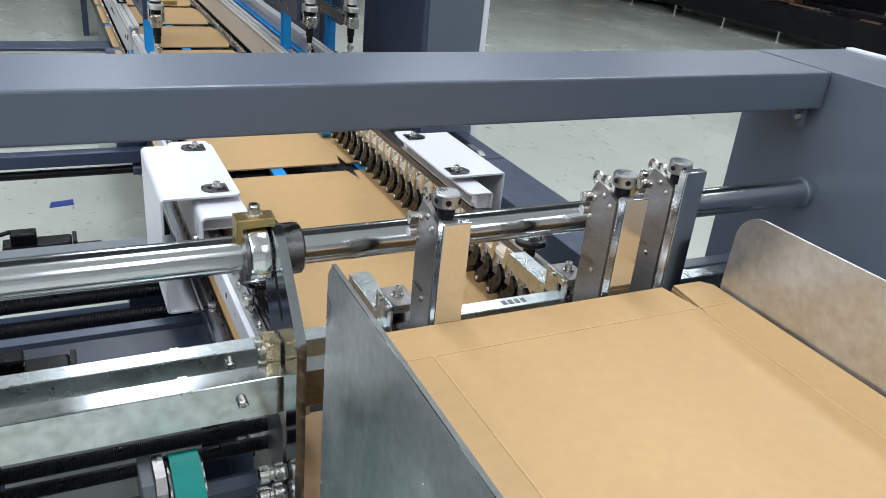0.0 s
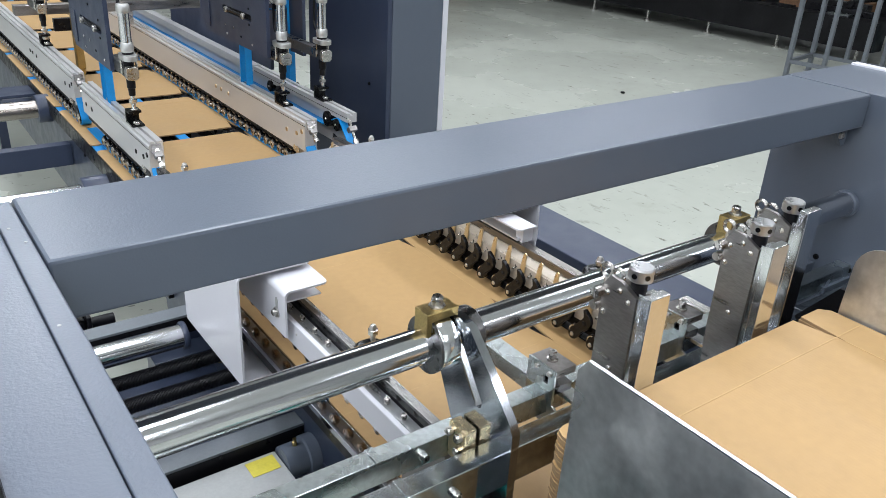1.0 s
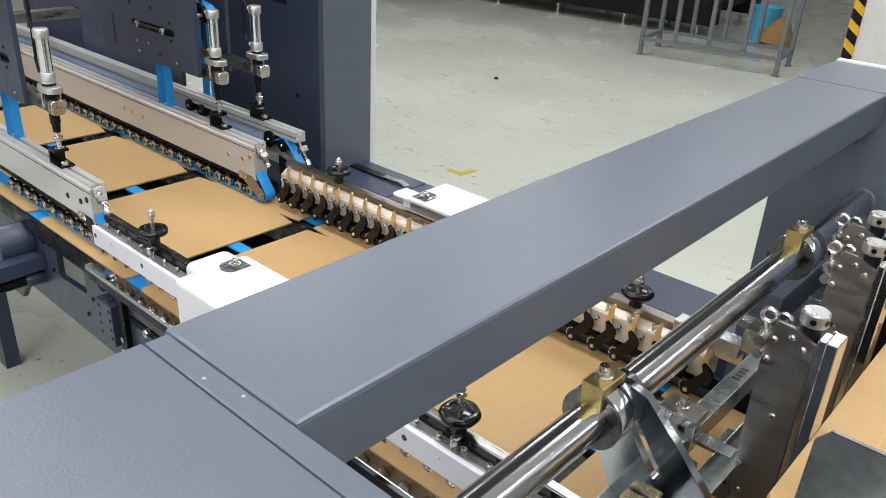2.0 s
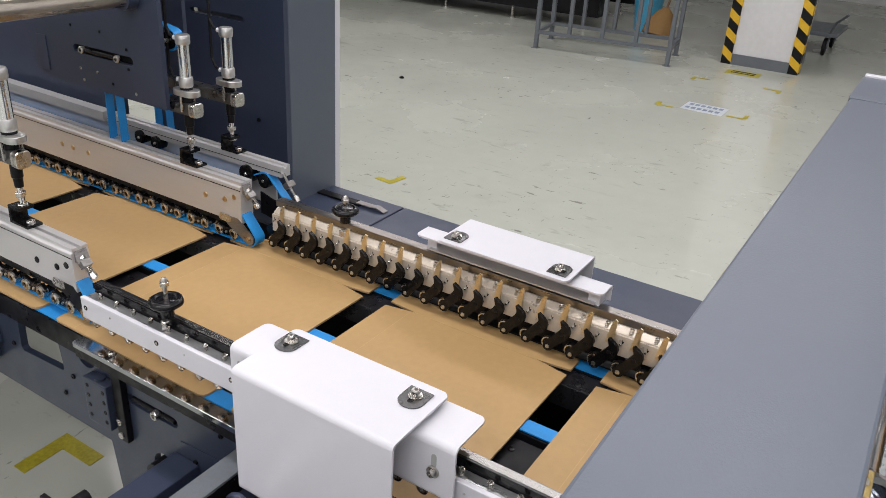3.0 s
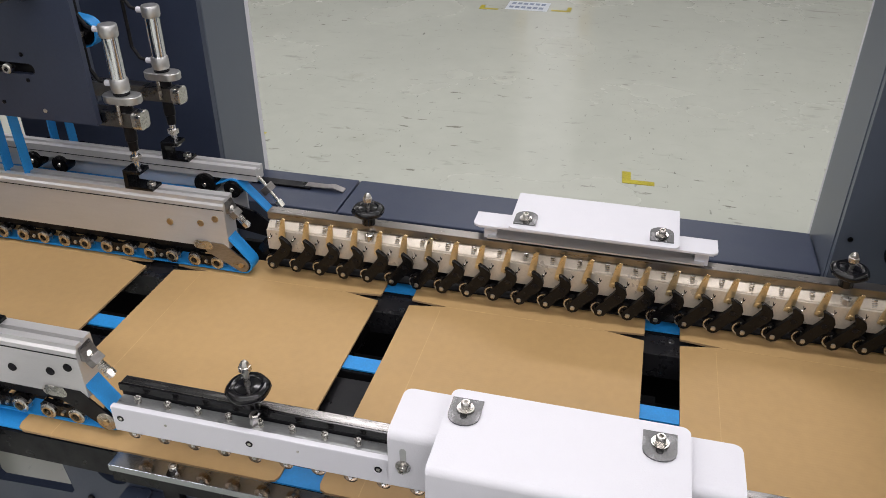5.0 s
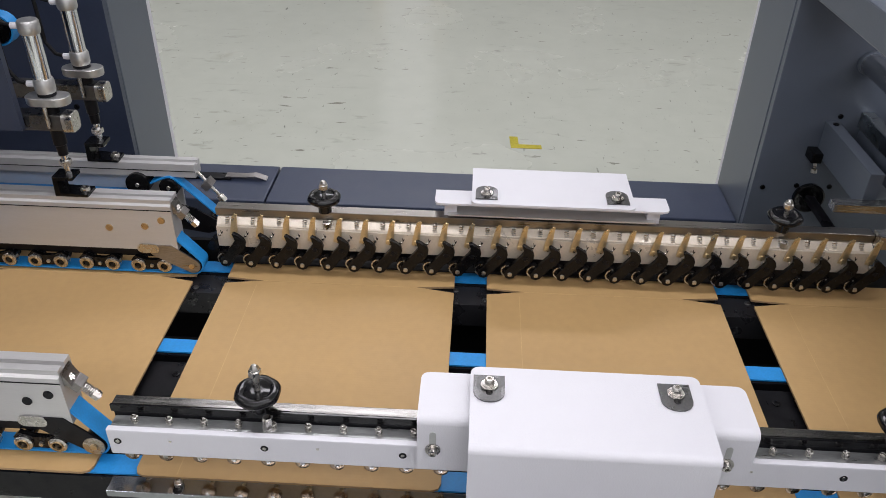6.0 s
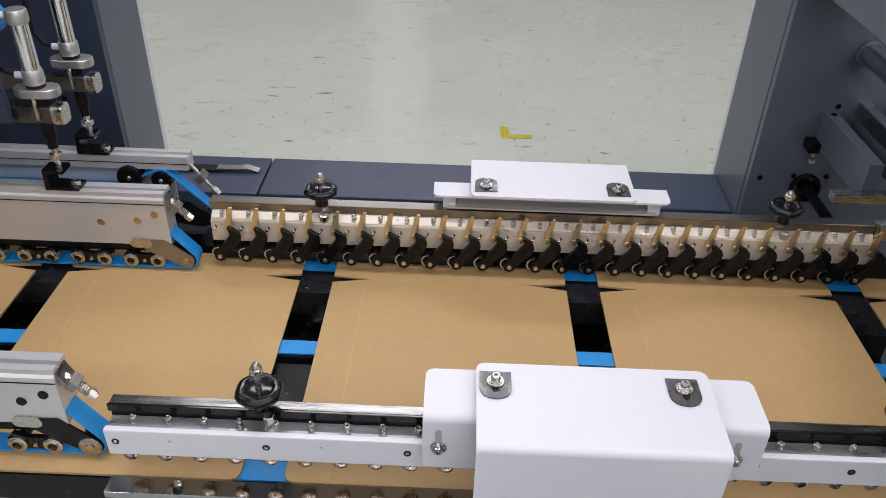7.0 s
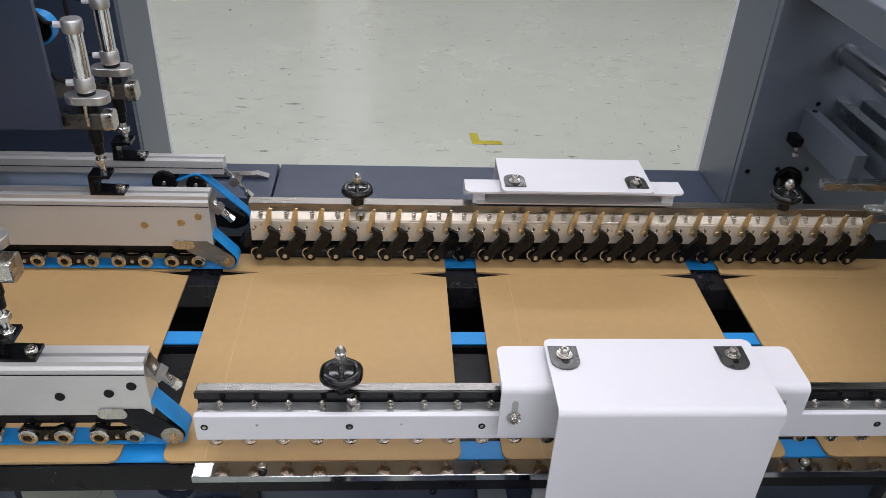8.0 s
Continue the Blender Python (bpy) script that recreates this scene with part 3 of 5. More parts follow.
def collar_block(x):
    c = thing("shaft_clamp", "split steel collar with a brass block on the shaft", "clamp", (x, 0.903, 1.175), "shaft clamps")
    part("collar", lathe(nb(), (x + 0.020, 0.903, 1.175), (1, 0, 0), [(0, 0.0236), (0, 0.031), (0.003, 0.034), (0.026, 0.034), (0.029, 0.031), (0.029, 0.0236)], 32, True), DARKPLATE, c, "dark turned steel collar")
    part("ring", lathe(nb(), (x - 0.022, 0.903, 1.175), (1, 0, 0), [(0, 0.0236), (0, 0.036), (0.003, 0.038), (0.025, 0.038), (0.027, 0.036), (0.027, 0.0236)], 32, True), STEEL, c)
    part("flange", lathe(nb(), (x - 0.027, 0.903, 1.175), (1, 0, 0), [(0, 0.0236), (0, 0.0385), (0.0045, 0.0385), (0.0045, 0.0236)], 32, True), DARKPLATE, c, "dark flange disc")
    b = part("brass_block", prism(nb(), [(x - 0.034, 1.160), (x - 0.034, 1.226), (x + 0.014, 1.226), (x + 0.014, 1.215), (x - 0.0275, 1.215), (x - 0.0275, 1.160)], "y", 0.889, 0.917, 0.001), BRASS, c, "angled brass clamp block")
    screw(bm := nb(), (x - 0.010, 0.903, 1.2262), (0, 0, 1), 0.011, 0.003)
    part("washer", bm, NICKEL, b)
    screw(bm := nb(), (x - 0.010, 0.903, 1.2292), (0, 0, 1), 0.0075, 0.012)
    part("bolt", bm, NICKEL, b)
    return c


collar_block(0.223)
collar_block(0.833)

# polished arm that hangs from the shaft
ar = thing("slotted_hanger", "polished steel hanger with a long slot", "hanger", (0.262, 0.80, 0.86))
outer = [(0.940, 1.185), (0.930, 1.205), (0.905, 1.217), (0.880, 1.219), (0.855, 1.213), (0.812, 1.172), (0.768, 1.126), (0.760, 1.112), (0.760, 0.830), (0.805, 0.830), (0.805, 1.000), (0.815, 1.050), (0.880, 1.065), (0.910, 1.125)]
part("plate", plate_holes(nb(), outer, [slot(0.856, 1.158, 0.046, 0.008, 0.93)], "x", 0.229, 0.241), STEEL_DIM, ar)
part("foot_plate", prism(nb(), [(0.736, 0.90), (0.690, 0.76), (0.690, 0.70), (0.84, 0.70), (0.84, 0.829), (0.737, 0.829)], "x", 0.224, 0.246), INOX, ar, "brushed lower bracket")
part("bolt", screw(nb(), (0.224, 0.735, 0.80), (-1, 0, 0), 0.006, 0.004), NICKEL, ar)
for z in (0.90, 0.865, 0.83):
    part("stud", lathe(nb(), (0.228, 0.800, z), (-1, 0, 0), [(0, 0.010), (0.004, 0.013), (0.016, 0.013), (0.018, 0.009), (0.022, 0.009), (0.024, 0.012), (0.036, 0.012), (0.038, 0.006)], 12), NICKEL, ar, "knurled nickel stud")

# flat cross bars with their clamps
for nm, y0, y1, z0, z1, mt in (("cross_bar", 0.858, 0.886, 1.024, 1.060, GALV), ("cross_bar", 0.788, 0.820, 1.005, 1.060, GALV_BRIGHT)):
    c = thing(nm, "bright zinc-plated flat steel cross bar", "bar", (0.5, y0, z0), "feeder cross bars")
    part("bar", box(nb(), -0.2120, 1.1930, y0, y1, z0, z1, 0.0015), mt, c)
    for x in (0.170, 0.760):
        part("stud", screw(nb(), (x, y0 - 0.0002, (z0 + z1) / 2), (0, -1, 0), 0.0065, 0.009), NICKEL, c, "nickel cap screw")
    for x in (0.10, 0.93):
        part("end_cap", box(nb(), x, x + 0.012, y0 - 0.001, y1 + 0.001, z1 - 0.004, z1 + 0.0012, 0.0006), mt, c)
    if y0 > 0.85:
        for k in range(4):
            part("stamp_bar", box(nb(), 0.575 + 0.011 * k, 0.582 + 0.011 * k, y0 + 0.008, y1 - 0.008, z1 + 0.0002, z1 + 0.0006), DARKPLATE, c, "faint stamped mark")
bc = thing("brass_clamp", "small brass clamp bolted to the cross bars", "clamp", (0.222, 0.83, 1.05))
part("block", box(nb(), 0.208, 0.227, 0.822, 0.857, 1.030, 1.084, 0.002), BRASS_PALE, bc)
for y, z in ((0.832, 1.052), (0.832, 1.072), (0.850, 1.072)):
    part("bolt", screw(nb(), (0.208, y, z), (-1, 0, 0), 0.006, 0.008), NICKEL, bc)
part("bolt", screw(nb(), (0.227, 0.84, 1.074), (1, 0, 0), 0.006, 0.006), NICKEL, bc)


def rail_clamp(x):
    c = thing("rail_clamp", "steel clamp block with a top bolt on the cross bar", "clamp", (x, 0.90, 1.06), "rail clamps")
    part("body", box(nb(), x - 0.016, x + 0.019, 0.852, 0.903, 1.0605, 1.074, 0.001), DARKPLATE, c)
    part("web", box(nb(), x - 0.014, x + 0.017, 0.880, 0.903, 1.0742, 1.090, 0.001), BLACK_SATIN, c)
    part("cap", box(nb(), x - 0.016, x + 0.021, 0.850, 0.905, 1.0902, 1.102, 0.001), BRUSHED, c)
    part("side_plate", plate_holes(nb(), [(0.836, 1.010), (0.836, 1.040), (0.850, 1.046), (0.850, 1.102), (0.905, 1.102), (0.905, 1.062), (0.887, 1.060), (0.887, 1.010)], [rrect(0.862, 0.872, 1.076, 1.088, 0.001)], "x", x - 0.020, x - 0.0165), GALV, c)
    part("tongue", box(nb(), x - 0.008, x + 0.016, 0.800, 0.8515, 1.0605, 1.067, 0.0008), STEEL, c)
    part("angle", prism(nb(), [(0.787, 1.020), (0.787, 1.0605), (0.83, 1.0605), (0.83, 1.0635), (0.784, 1.0635), (0.784, 1.020)], "x", x + 0.017, x + 0.055), STEEL, c)
    part("angle_screw", screw(nb(), (x + 0.028, 0.784, 1.042), (0, -1, 0), 0.006, 0.004), NICKEL, c)
    part("strut", box(nb(), x - 0.019, x + 0.013, 0.906, 1.022, 1.040, 1.066, 0.0008), GALV, c)
    part("washer", screw(nb(), (x, 0.878, 1.1022), (0, 0, 1), 0.009, 0.003), NICKEL, c)
    part("top_bolt", screw(nb(), (x, 0.878, 1.1052), (0, 0, 1), 0.006, 0.012), NICKEL, c)
    for y in (0.860, 0.886):
        part("side_screw", screw(nb(), (x - 0.020, y, 1.095), (-1, 0, 0), 0.0038, 0.003), NICKEL, c)
    c.location.z -= 0.006


rail_clamp(0.405)
rail_clamp(0.690)


def feed_finger(x, y, top):
    """A gate that hangs from the shaft in front of the pile; x, y: the axis of its knob."""
    f = thing("feed_gate", "ground steel feed gate with a polished front plate", "feeder gate", (x, y, 1.0), "feed gates")
    zt = 1.278
    fx = x - 0.016
    part("side_plate", prism(nb(), [(y - 0.012, 1.000), (y + 0.036, 1.000), (y + 0.042, 1.12), (y + 0.042, zt - 0.014), (y + 0.032, zt + 0.002), (y + 0.014, zt), (y - 0.012, zt - 0.012)], "x", fx, fx + 0.006), BRUSHED, f, "brushed steel side plate")
    part("core", box(nb(), fx + 0.0062, x + 0.010, y - 0.008, y + 0.036, 1.000, zt - 0.018, 0.001), BLACK_SATIN, f)
    part("slide_plate", box(nb(), fx + 0.002, x + 0.012, y - 0.0215, y - 0.0125, 0.995, zt - 0.004, 0.001), STEEL, f)
    part("front_plate", box(nb(), x - 0.020, x + 0.016, y - 0.036, y - 0.022, 0.985, top, 0.0015), STEEL, f, "mirror-polished front plate")
    part("cap_stem", cyl(nb(), (x, y, zt - 0.018), (x, y, 1.285), 0.0105, 16), BLACK_SATIN, f)
    k = part("adjusting_knob", lathe(nb(), (x, y, 1.284), (0, 0, 1), [(0, 0.0140), (0.002, 0.0158), (0.016, 0.0158), (0.018, 0.0140)], 24), KNOB, f, "round steel adjusting knob")
    for a in (190, 250, 310):
        d = Vector((math.cos(radians(a)), math.sin(radians(a)), 0))
        part("hole", cyl(nb(), Vector((x, y, 1.293)) + d * 0.0125, Vector((x, y, 1.293)) + d * 0.0161, 0.0036, 10), BLACK, k)
    for dy, z in ((0.000, zt - 0.022), (0.014, zt - 0.012), (0.033, zt - 0.022), (0.036, zt - 0.050), (0.012, 1.156), (0.028, 1.030)):
        part("rivet", lathe(nb(), (fx, y + dy, z), (-1, 0, 0), [(0, 0.0044), (0.0015, 0.0040), (0.003, 0.002)], 10), NICKEL, f)
    for dy in (0.030, 0.048):
        bm = nb()
        c = Vector((x - 0.004, y + dy, zt - 0.001))
        sweep(bm, [c + Vector((0.0, 0.0085 * math.cos(t * math.pi / 8), 0.0085 * math.sin(t * math.pi / 8))) for t in range(17)], 0.0028, 6)
        cyl(bm, (x - 0.004, y + dy, zt - 0.03), (x - 0.004, y + dy, zt - 0.009), 0.003, 8)
        part("eye_bolt", bm, NICKEL, f)
    part("clamp_screw", cyl(nb(), (fx - 0.010, y + 0.046, zt - 0.026), (fx + 0.010, y + 0.046, zt - 0.026), 0.0075, 12), NICKEL, f)
    part("clamp_screw", cyl(nb(), (fx - 0.009, y + 0.046, zt - 0.044), (fx + 0.004, y + 0.046, zt - 0.044), 0.0065, 12), NICKEL, f)


feed_finger(0.402, 0.750, 1.277)
feed_finger(0.664, 0.760, 1.279)
feed_finger(0.780, 0.786, 1.298)

# ---- pile of blanks and its side plates ----
sp = thing("side_guide", "brushed stainless side guide plate of the pile", "guide plate", (0.24, 0.4, 0.9), "pile side guides")
part("plate", prism(nb(), [(0.690, 0.90), (0.684, 1.250), (0.672, 1.266), (-0.30, 1.262), (-0.30, 0.90)], "x", 0.2385, 0.2425), INOX, sp)
part("rim", prism(nb(), [(0.672, 1.2662), (0.672, 1.2675), (-0.30, 1.2635), (-0.30, 1.2622)], "x", 0.2382, 0.2428), STEEL, sp, "bright cut edge")
for y in (0.60, 0.36):
    part("bolt", screw(nb(), (0.2384, y, 0.93), (-1, 0, 0), 0.006, 0.004), NICKEL, sp)
sp = thing("side_guide", "brushed stainless side guide plate with a rounded corner", "guide plate", (0.83, 0.4, 0.9), "pile side guides")
pts = [(0.700, 0.90), (0.690, 1.225)] + arc(0.650, 1.225, 0.040, 0, 90, 6) + [(-0.30, 1.285), (-0.30, 0.90)]
part("plate", prism(nb(), pts, "x", 0.812, 0.816), INOX, sp)
part("flange", box(nb(), 0.817, 0.86, -0.30, 0.69, 0.90, 0.905), INOX, sp)
for y in (0.62, 0.30):
    part("bolt", screw(nb(), (0.838, y, 0.905), (0, 0, 1), 0.006, 0.005), NICKEL, sp)

BL, PITCH, SPEED, BZ = 0.450, 0.514, 0.81, 0.8460
X0, X1, XS = 0.247, 0.806, 0.738


def blank_outline(notch=True):
    """Half-lengths run along y; V notches stand where the flap folds."""
    h, r = BL / 2, 0.014
    w = 0.012
    pts = [(X0, -h + r), (X0 + 0.004, -h + 0.004), (X0 + r, -h)]
    pts += [(XS - w, -h), (XS + 0.001, -h + 0.074), (XS + w * 0.7, -h)]
    pts += [(X1 - r, -h), (X1, -h + r), (X1, h - r), (X1 - r, h)]
    pts += [(XS + w * 0.7, h), (XS + 0.001, h - 0.074), (XS - w, h)]
    pts += [(X0 + r, h), (X0 + 0.004, h - 0.004), (X0, h - r)]
    return pts


def blank_mesh(name, thick):
    bm = nb()
    pts = blank_outline()
    a = [bm.verts.new((x, y, 0)) for x, y in pts]
    b = [bm.verts.new((x, y, thick)) for x, y in pts]
    n = len(a)
    for ring in ((0, 1, 2, 3, 4, 11, 12, 13, 14, 15), (4, 5, 6, 7, 8, 9, 10, 11)):
        bm.faces.new([b[i] for i in ring])
        bm.faces.new([a[i] for i in reversed(ring)])
    for i in range(n):
        f = bm.faces.new((a[i], a[(i + 1) % n], b[(i + 1) % n], b[i]))
        f.material_index = 1
    me = bpy.data.meshes.new(name)
    bm.to_mesh(me)
    bm.free()
    me.materials.append(CARD)
    me.materials.append(CARD_EDGE)
    return me


pile = thing("cardboard_pile", "tall neat pile of brown cardboard blanks in the feeder", "cardboard pile", (0, 0.490, 0.8525))
sheet = blank_mesh("sheet", 0.0046)
rng = random.Random(7)
N_SHEET = 58
for i in range(N_SHEET):
    s = new("sheet", sheet)
    s.parent = pile
    s.location = (rng.uniform(-0.0015, 0.0015), rng.uniform(-0.0015, 0.0015), 0.0051 * i)
ptop = 0.8525 + 0.0051 * (N_SHEET - 1) + 0.0046
for x0, x1, y0, y1 in ((0.2555, 0.80, 0.651, 0.653), (XS - 0.0012, XS + 0.0012, 0.20, 0.64), (0.352, 0.354, 0.20, 0.652)):
    part("crease", box(nb(), x0, x1, y0, y1, ptop - 0.0015, ptop + 0.0006), CREASE, pile, "pale scored fold line")

blanks = []
cre = None
blank = blank_mesh("cardboard_blank", 0.0042)
for k in range(-7, 17):
    b = new("cardboard_blank", blank)
    tagged(b, "flat brown cardboard blank riding on blue belts", "cardboard", "blanks on the belts")
    if cre is None:
        cross = part("crease", box(nb(), X0 + 0.004, XS - 0.014, 0.1613, 0.1627, 0.0042, 0.0044), CREASE, b, "scored fold line")
        cre = part("crease", box(nb(), XS - 0.0008, XS + 0.0008, -BL / 2 + 0.073, BL / 2 - 0.073, 0.0042, 0.0045), CREASE, b, "scored fold line")
    else:
        again(cre, 0, 0, 0, b)
        again(cross, 0, 0, 0, b)
    blanks.append((k, b))

# ---- carrying belts below the blanks ----


def carrier(name_x0, x1, y0, y1, lab):
    c = thing("belt_conveyor", lab, "conveyor", ((name_x0 + x1) / 2, (y0 + y1) / 2, 0.78), "carrying belts")
    part("belt", ribbon(nb(), [(y1, 0.8435), (y0, 0.8435)] + arc(y0, 0.8185, 0.025, 90, 270, 8)[1:] + [(y1, 0.7935)], (name_x0, x1), 0.003), BLUE, c)
    part("slide_bar", box(nb(), name_x0 - 0.004, x1 + 0.004, y0 + 0.02, y1, 0.786, 0.8405), BLACK_SATIN, c)
    pu = part("pulley", lathe(nb(), (name_x0, y0, 0.8185), (1, 0, 0), [(0, 0.022), (x1 - name_x0, 0.022)], 20), BLACK_SATIN, c)
    return c


carrier(0.252, 0.288, 0.66, 12.2, "long blue flat belt running below the blanks")
carrier(0.524, 0.558, 0.66, 12.2, "long blue flat belt running below the blanks")
carrier(0.770, 0.804, 0.66, 12.2, "long blue flat belt running below the blanks")
bed = thing("conveyor_frame", "black steel conveyor side bars and cross members", "conveyor frame", (0.5, 2, 0.5))
bm = nb()
part("side_bar", box(nb(), 0.706, 0.766, 0.70, 12.2, 0.786, 0.838, 0.001), GUNMETAL, bed)
part("side_bar", box(nb(), 0.300, 0.512, 0.70, 12.2, 0.770, 0.832, 0.001), BLACK_SATIN, bed)
# two black sheets added to stand in for the dark void below the gaps
part("far_wall", box(nb(), 0.895, 0.905, 0.80, 12.2, 0.5605, 0.836), RUBBER, bed)
part("bottom_tray", box(nb(), 0.46, 0.90, 0.80, 12.2, 0.55, 0.56), RUBBER, bed)
for i in range(60):
    y = 0.98 + 0.057 * i
    part("bolt", screw(nb(), (0.722 if i % 2 else 0.750, y, 0.838), (0, 0, 1), 0.0060, 0.0025), DARKPLATE, bed)
for i in range(18):
    part("bolt", screw(nb(), (0.480, 1.06 + 0.17 * i, 0.832), (0, 0, 1), 0.0065, 0.002), BLACK, bed)
for i in range(9):
    y = 1.45 + 0.60 * i
    part("cross_member", box(nb(), 0.560, 0.705, y, y + 0.03, 0.700, 0.74), RUBBER, bed)
for y in (2.03, 3.4):
    part("idler", lathe(nb(), (0.640, y, 0.802), (1, 0, 0), [(0, 0.018), (0.004, 0.024), (0.05, 0.024), (0.054, 0.018)], 16), BLACK, bed, "black idler pulley")
part("return_belt", prism(nb(), [(0.800, 2.235), (0.690, 2.150), (0.678, 2.166), (0.788, 2.251)], "z", 0.760, 0.763), BLUE, bed, "slanting blue return belt")
for y in (1.15, 3.3, 5.6, 8, 11):
    for x in (0.30, 0.85):
        part("leg", box(nb(), x, x + 0.05, y, y + 0.06, 0, 0.55), SLATE_DARK, bed)


# ---- handwheels ----
def handwheel_at(x, y, z0, ext):
    h = thing("handwheel", "small black handwheel on a threaded stud", "handwheel", (x, y, z0), "handwheels")
    part("hub", lathe(nb(), (x, y, z0), (0, 0, 1), [(0, 0.013), (0.018, 0.013), (0.022, 0.016)], 16), GLOSS_BLACK, h)
    bm = nb()
    prof = []
    for i in range(13):
        t = 2 * math.pi * i / 12
        prof.append((z0 + 0.030 + 0.008 * math.sin(t), 0.024 + 0.0085 * math.cos(t)))
    rings = []
    for j in range(28):
        a = 2 * math.pi * j / 28
        w = 1 + 0.025 * math.cos(6 * a)
        rings.append([bm.verts.new((x + r * w * math.cos(a), y + r * w * math.sin(a), z)) for z, r in prof[:12]])
    for j in range(28):
        p, q = rings[j], rings[(j + 1) % 28]
        for i in range(12):
            bm.faces.new((p[i], p[(i + 1) % 12], q[(i + 1) % 12], q[i]))
    part("rim", bm, GLOSS_BLACK, h)
    part("dish", lathe(nb(), (x, y, z0 + 0.022), (0, 0, 1), [(0, 0.016), (0.004, 0.0245), (0.0125, 0.0245), (0.0145, 0.012), (0.0145, 0.006)], 24), GLOSS_BLACK, h)
    part("stud", cyl(nb(), (x, y, z0 + 0.026), (x, y, z0 + 0.055 + ext), 0.0045, 12), NICKEL, h, "threaded nickel stud")
    part("acorn_nut", lathe(nb(), (x, y, z0 + 0.050 + ext), (0, 0, 1), [(0, 0.0092), (0.008, 0.0092), (0.009, 0.0075), (0.013, 0.0068), (0.017, 0.004), (0.018, 0.001)], 6), NICKEL, h, "domed nickel nut")


for hx, hz, ext in ((0.279, 0.9665, 0.013), (0.806, 0.9755, 0.0)):
    for hy in (2.040, 1.160):
        handwheel_at(hx, hy, hz, ext)


# ---- near hold-down bar: white cover, springs, bearings ----
nbr = thing("hold_down_bar", "white bar with springs and bearing rollers over the belt", "roller bar", (0.27, 1.6, 0.9))
NY0, NY1 = 0.90, 2.249
part("top_bar", box(nb(), 0.2715, 0.2755, NY0, NY1 + 0.004, 0.9535, 0.966, 0.0008), GLOSS_BLACK, nbr, "glossy black front strip")
part("inner_bar", box(nb(), 0.2757, 0.2920, NY0, NY1 + 0.002, 0.9535, 0.9662, 0.0010), DIM_BAR, nbr, "drawn steel inner bar, coloured for a dark reflection")
part("groove", box(nb(), 0.2725, 0.290, NY0, NY1, 0.931, 0.9533), BLACK_SATIN, nbr)
part("spring_rail", box(nb(), 0.2490, 0.2712, NY0, NY1 - 0.002, 0.931, 0.9475, 0.001), RAILZINC, nbr)
part("cover", box(nb(), 0.2385, 0.2485, NY0, NY1, 0.9035, 0.9510, 0.002), WHITE, nbr, "white painted cover strip")
part("lower_body", box(nb(), 0.2490, 0.2900, NY0, NY1 - 0.004, 0.903, 0.9305), ALU, nbr)
bm = nb()
coil(bm, (0.260, 0, 0.9475), (0, 0, 1), 0.0042, 0.0110, 4, 0.0010)
spr = part("spring", bm, NICKEL, nbr)
spr.location = (0, 2.215, 0)
bm = nb()
lathe(bm, (0.246, 0, 0.8945), (1, 0, 0), [(0, 0.004), (0, 0.0066), (0.0004, 0.0068), (0.0004, 0.0090), (0.001, 0.0106), (0.010, 0.0106), (0.011, 0.0066), (0.011, 0.004)], 20, True)
bear = part("bearing", bm, BEARING, nbr)
bear.location = (0, 2.225, 0)
part("axle", lathe(nb(), (0.2452, 0, 0.8945), (1, 0, 0), [(0, 0.0036), (0.001, 0.0039), (0.044, 0.0039)], 10), NICKEL, nbr).parent = bear
for i in range(1, 27):
    again(spr, 0, -0.0492 * i, 0)
    again(bear, 0, -0.0492 * i, 0)
for y in (2.235, 2.028, 1.835, 1.635, 1.435, 1.235):
    part("screw", screw(nb(), (0.2386, y, 0.930), (-1, 0, 0), 0.0055, 0.001), BLACK_SATIN, nbr)
    part("screw_head", lathe(nb(), (0.2380, y, 0.930), (-1, 0, 0), [(0, 0.0032), (0.0006, 0.003), (0.0007, 0.001)], 8), NICKEL, nbr)
    part("pin", screw(nb(), (0.2386, y - 0.075, 0.934), (-1, 0, 0), 0.0022, 0.001), NICKEL, nbr)
for y in (2.025, 1.15):
    part("hex_spacer", lathe(nb(), (0.260, y, 0.9475), (0, 0, 1), [(0, 0.008), (0.02, 0.008), (0.022, 0.006)], 6), NICKEL, nbr)
for k in range(2):
    part("mark", sweep(nb(), [(0.252, 2.052 + 0.008 * k, 0.9468), (0.266, 2.050 + 0.008 * k - 0.008, 0.9468)], 0.0006, 4), BLACK, nbr, "small handwritten mark")

# ledge below the near bar
lg = thing("support_ledge", "polished steel ledge below the near belt", "ledge", (0.235, 1.6, 0.83))
part("ledge", box(nb(), 0.2120, 0.2400, 0.93, 2.258, 0.843, 0.8555, 0.001), STEEL_DIM, lg)
part("apron", box(nb(), 0.2135, 0.2165, 0.93, 2.255, 0.822, 0.8428), BLACK_SATIN, lg, "black strip below the ledge")
for y in (2.157, 1.33):
    part("slot", prism(nb(), slot(0.226, y, 0.007, 0.0065, 0.15), "z", 0.8556, 0.8560), BLACK, lg)
    part("bolt", screw(nb(), (0.229, y, 0.8560), (0, 0, 1), 0.0068, 0.007), NICKEL, lg)

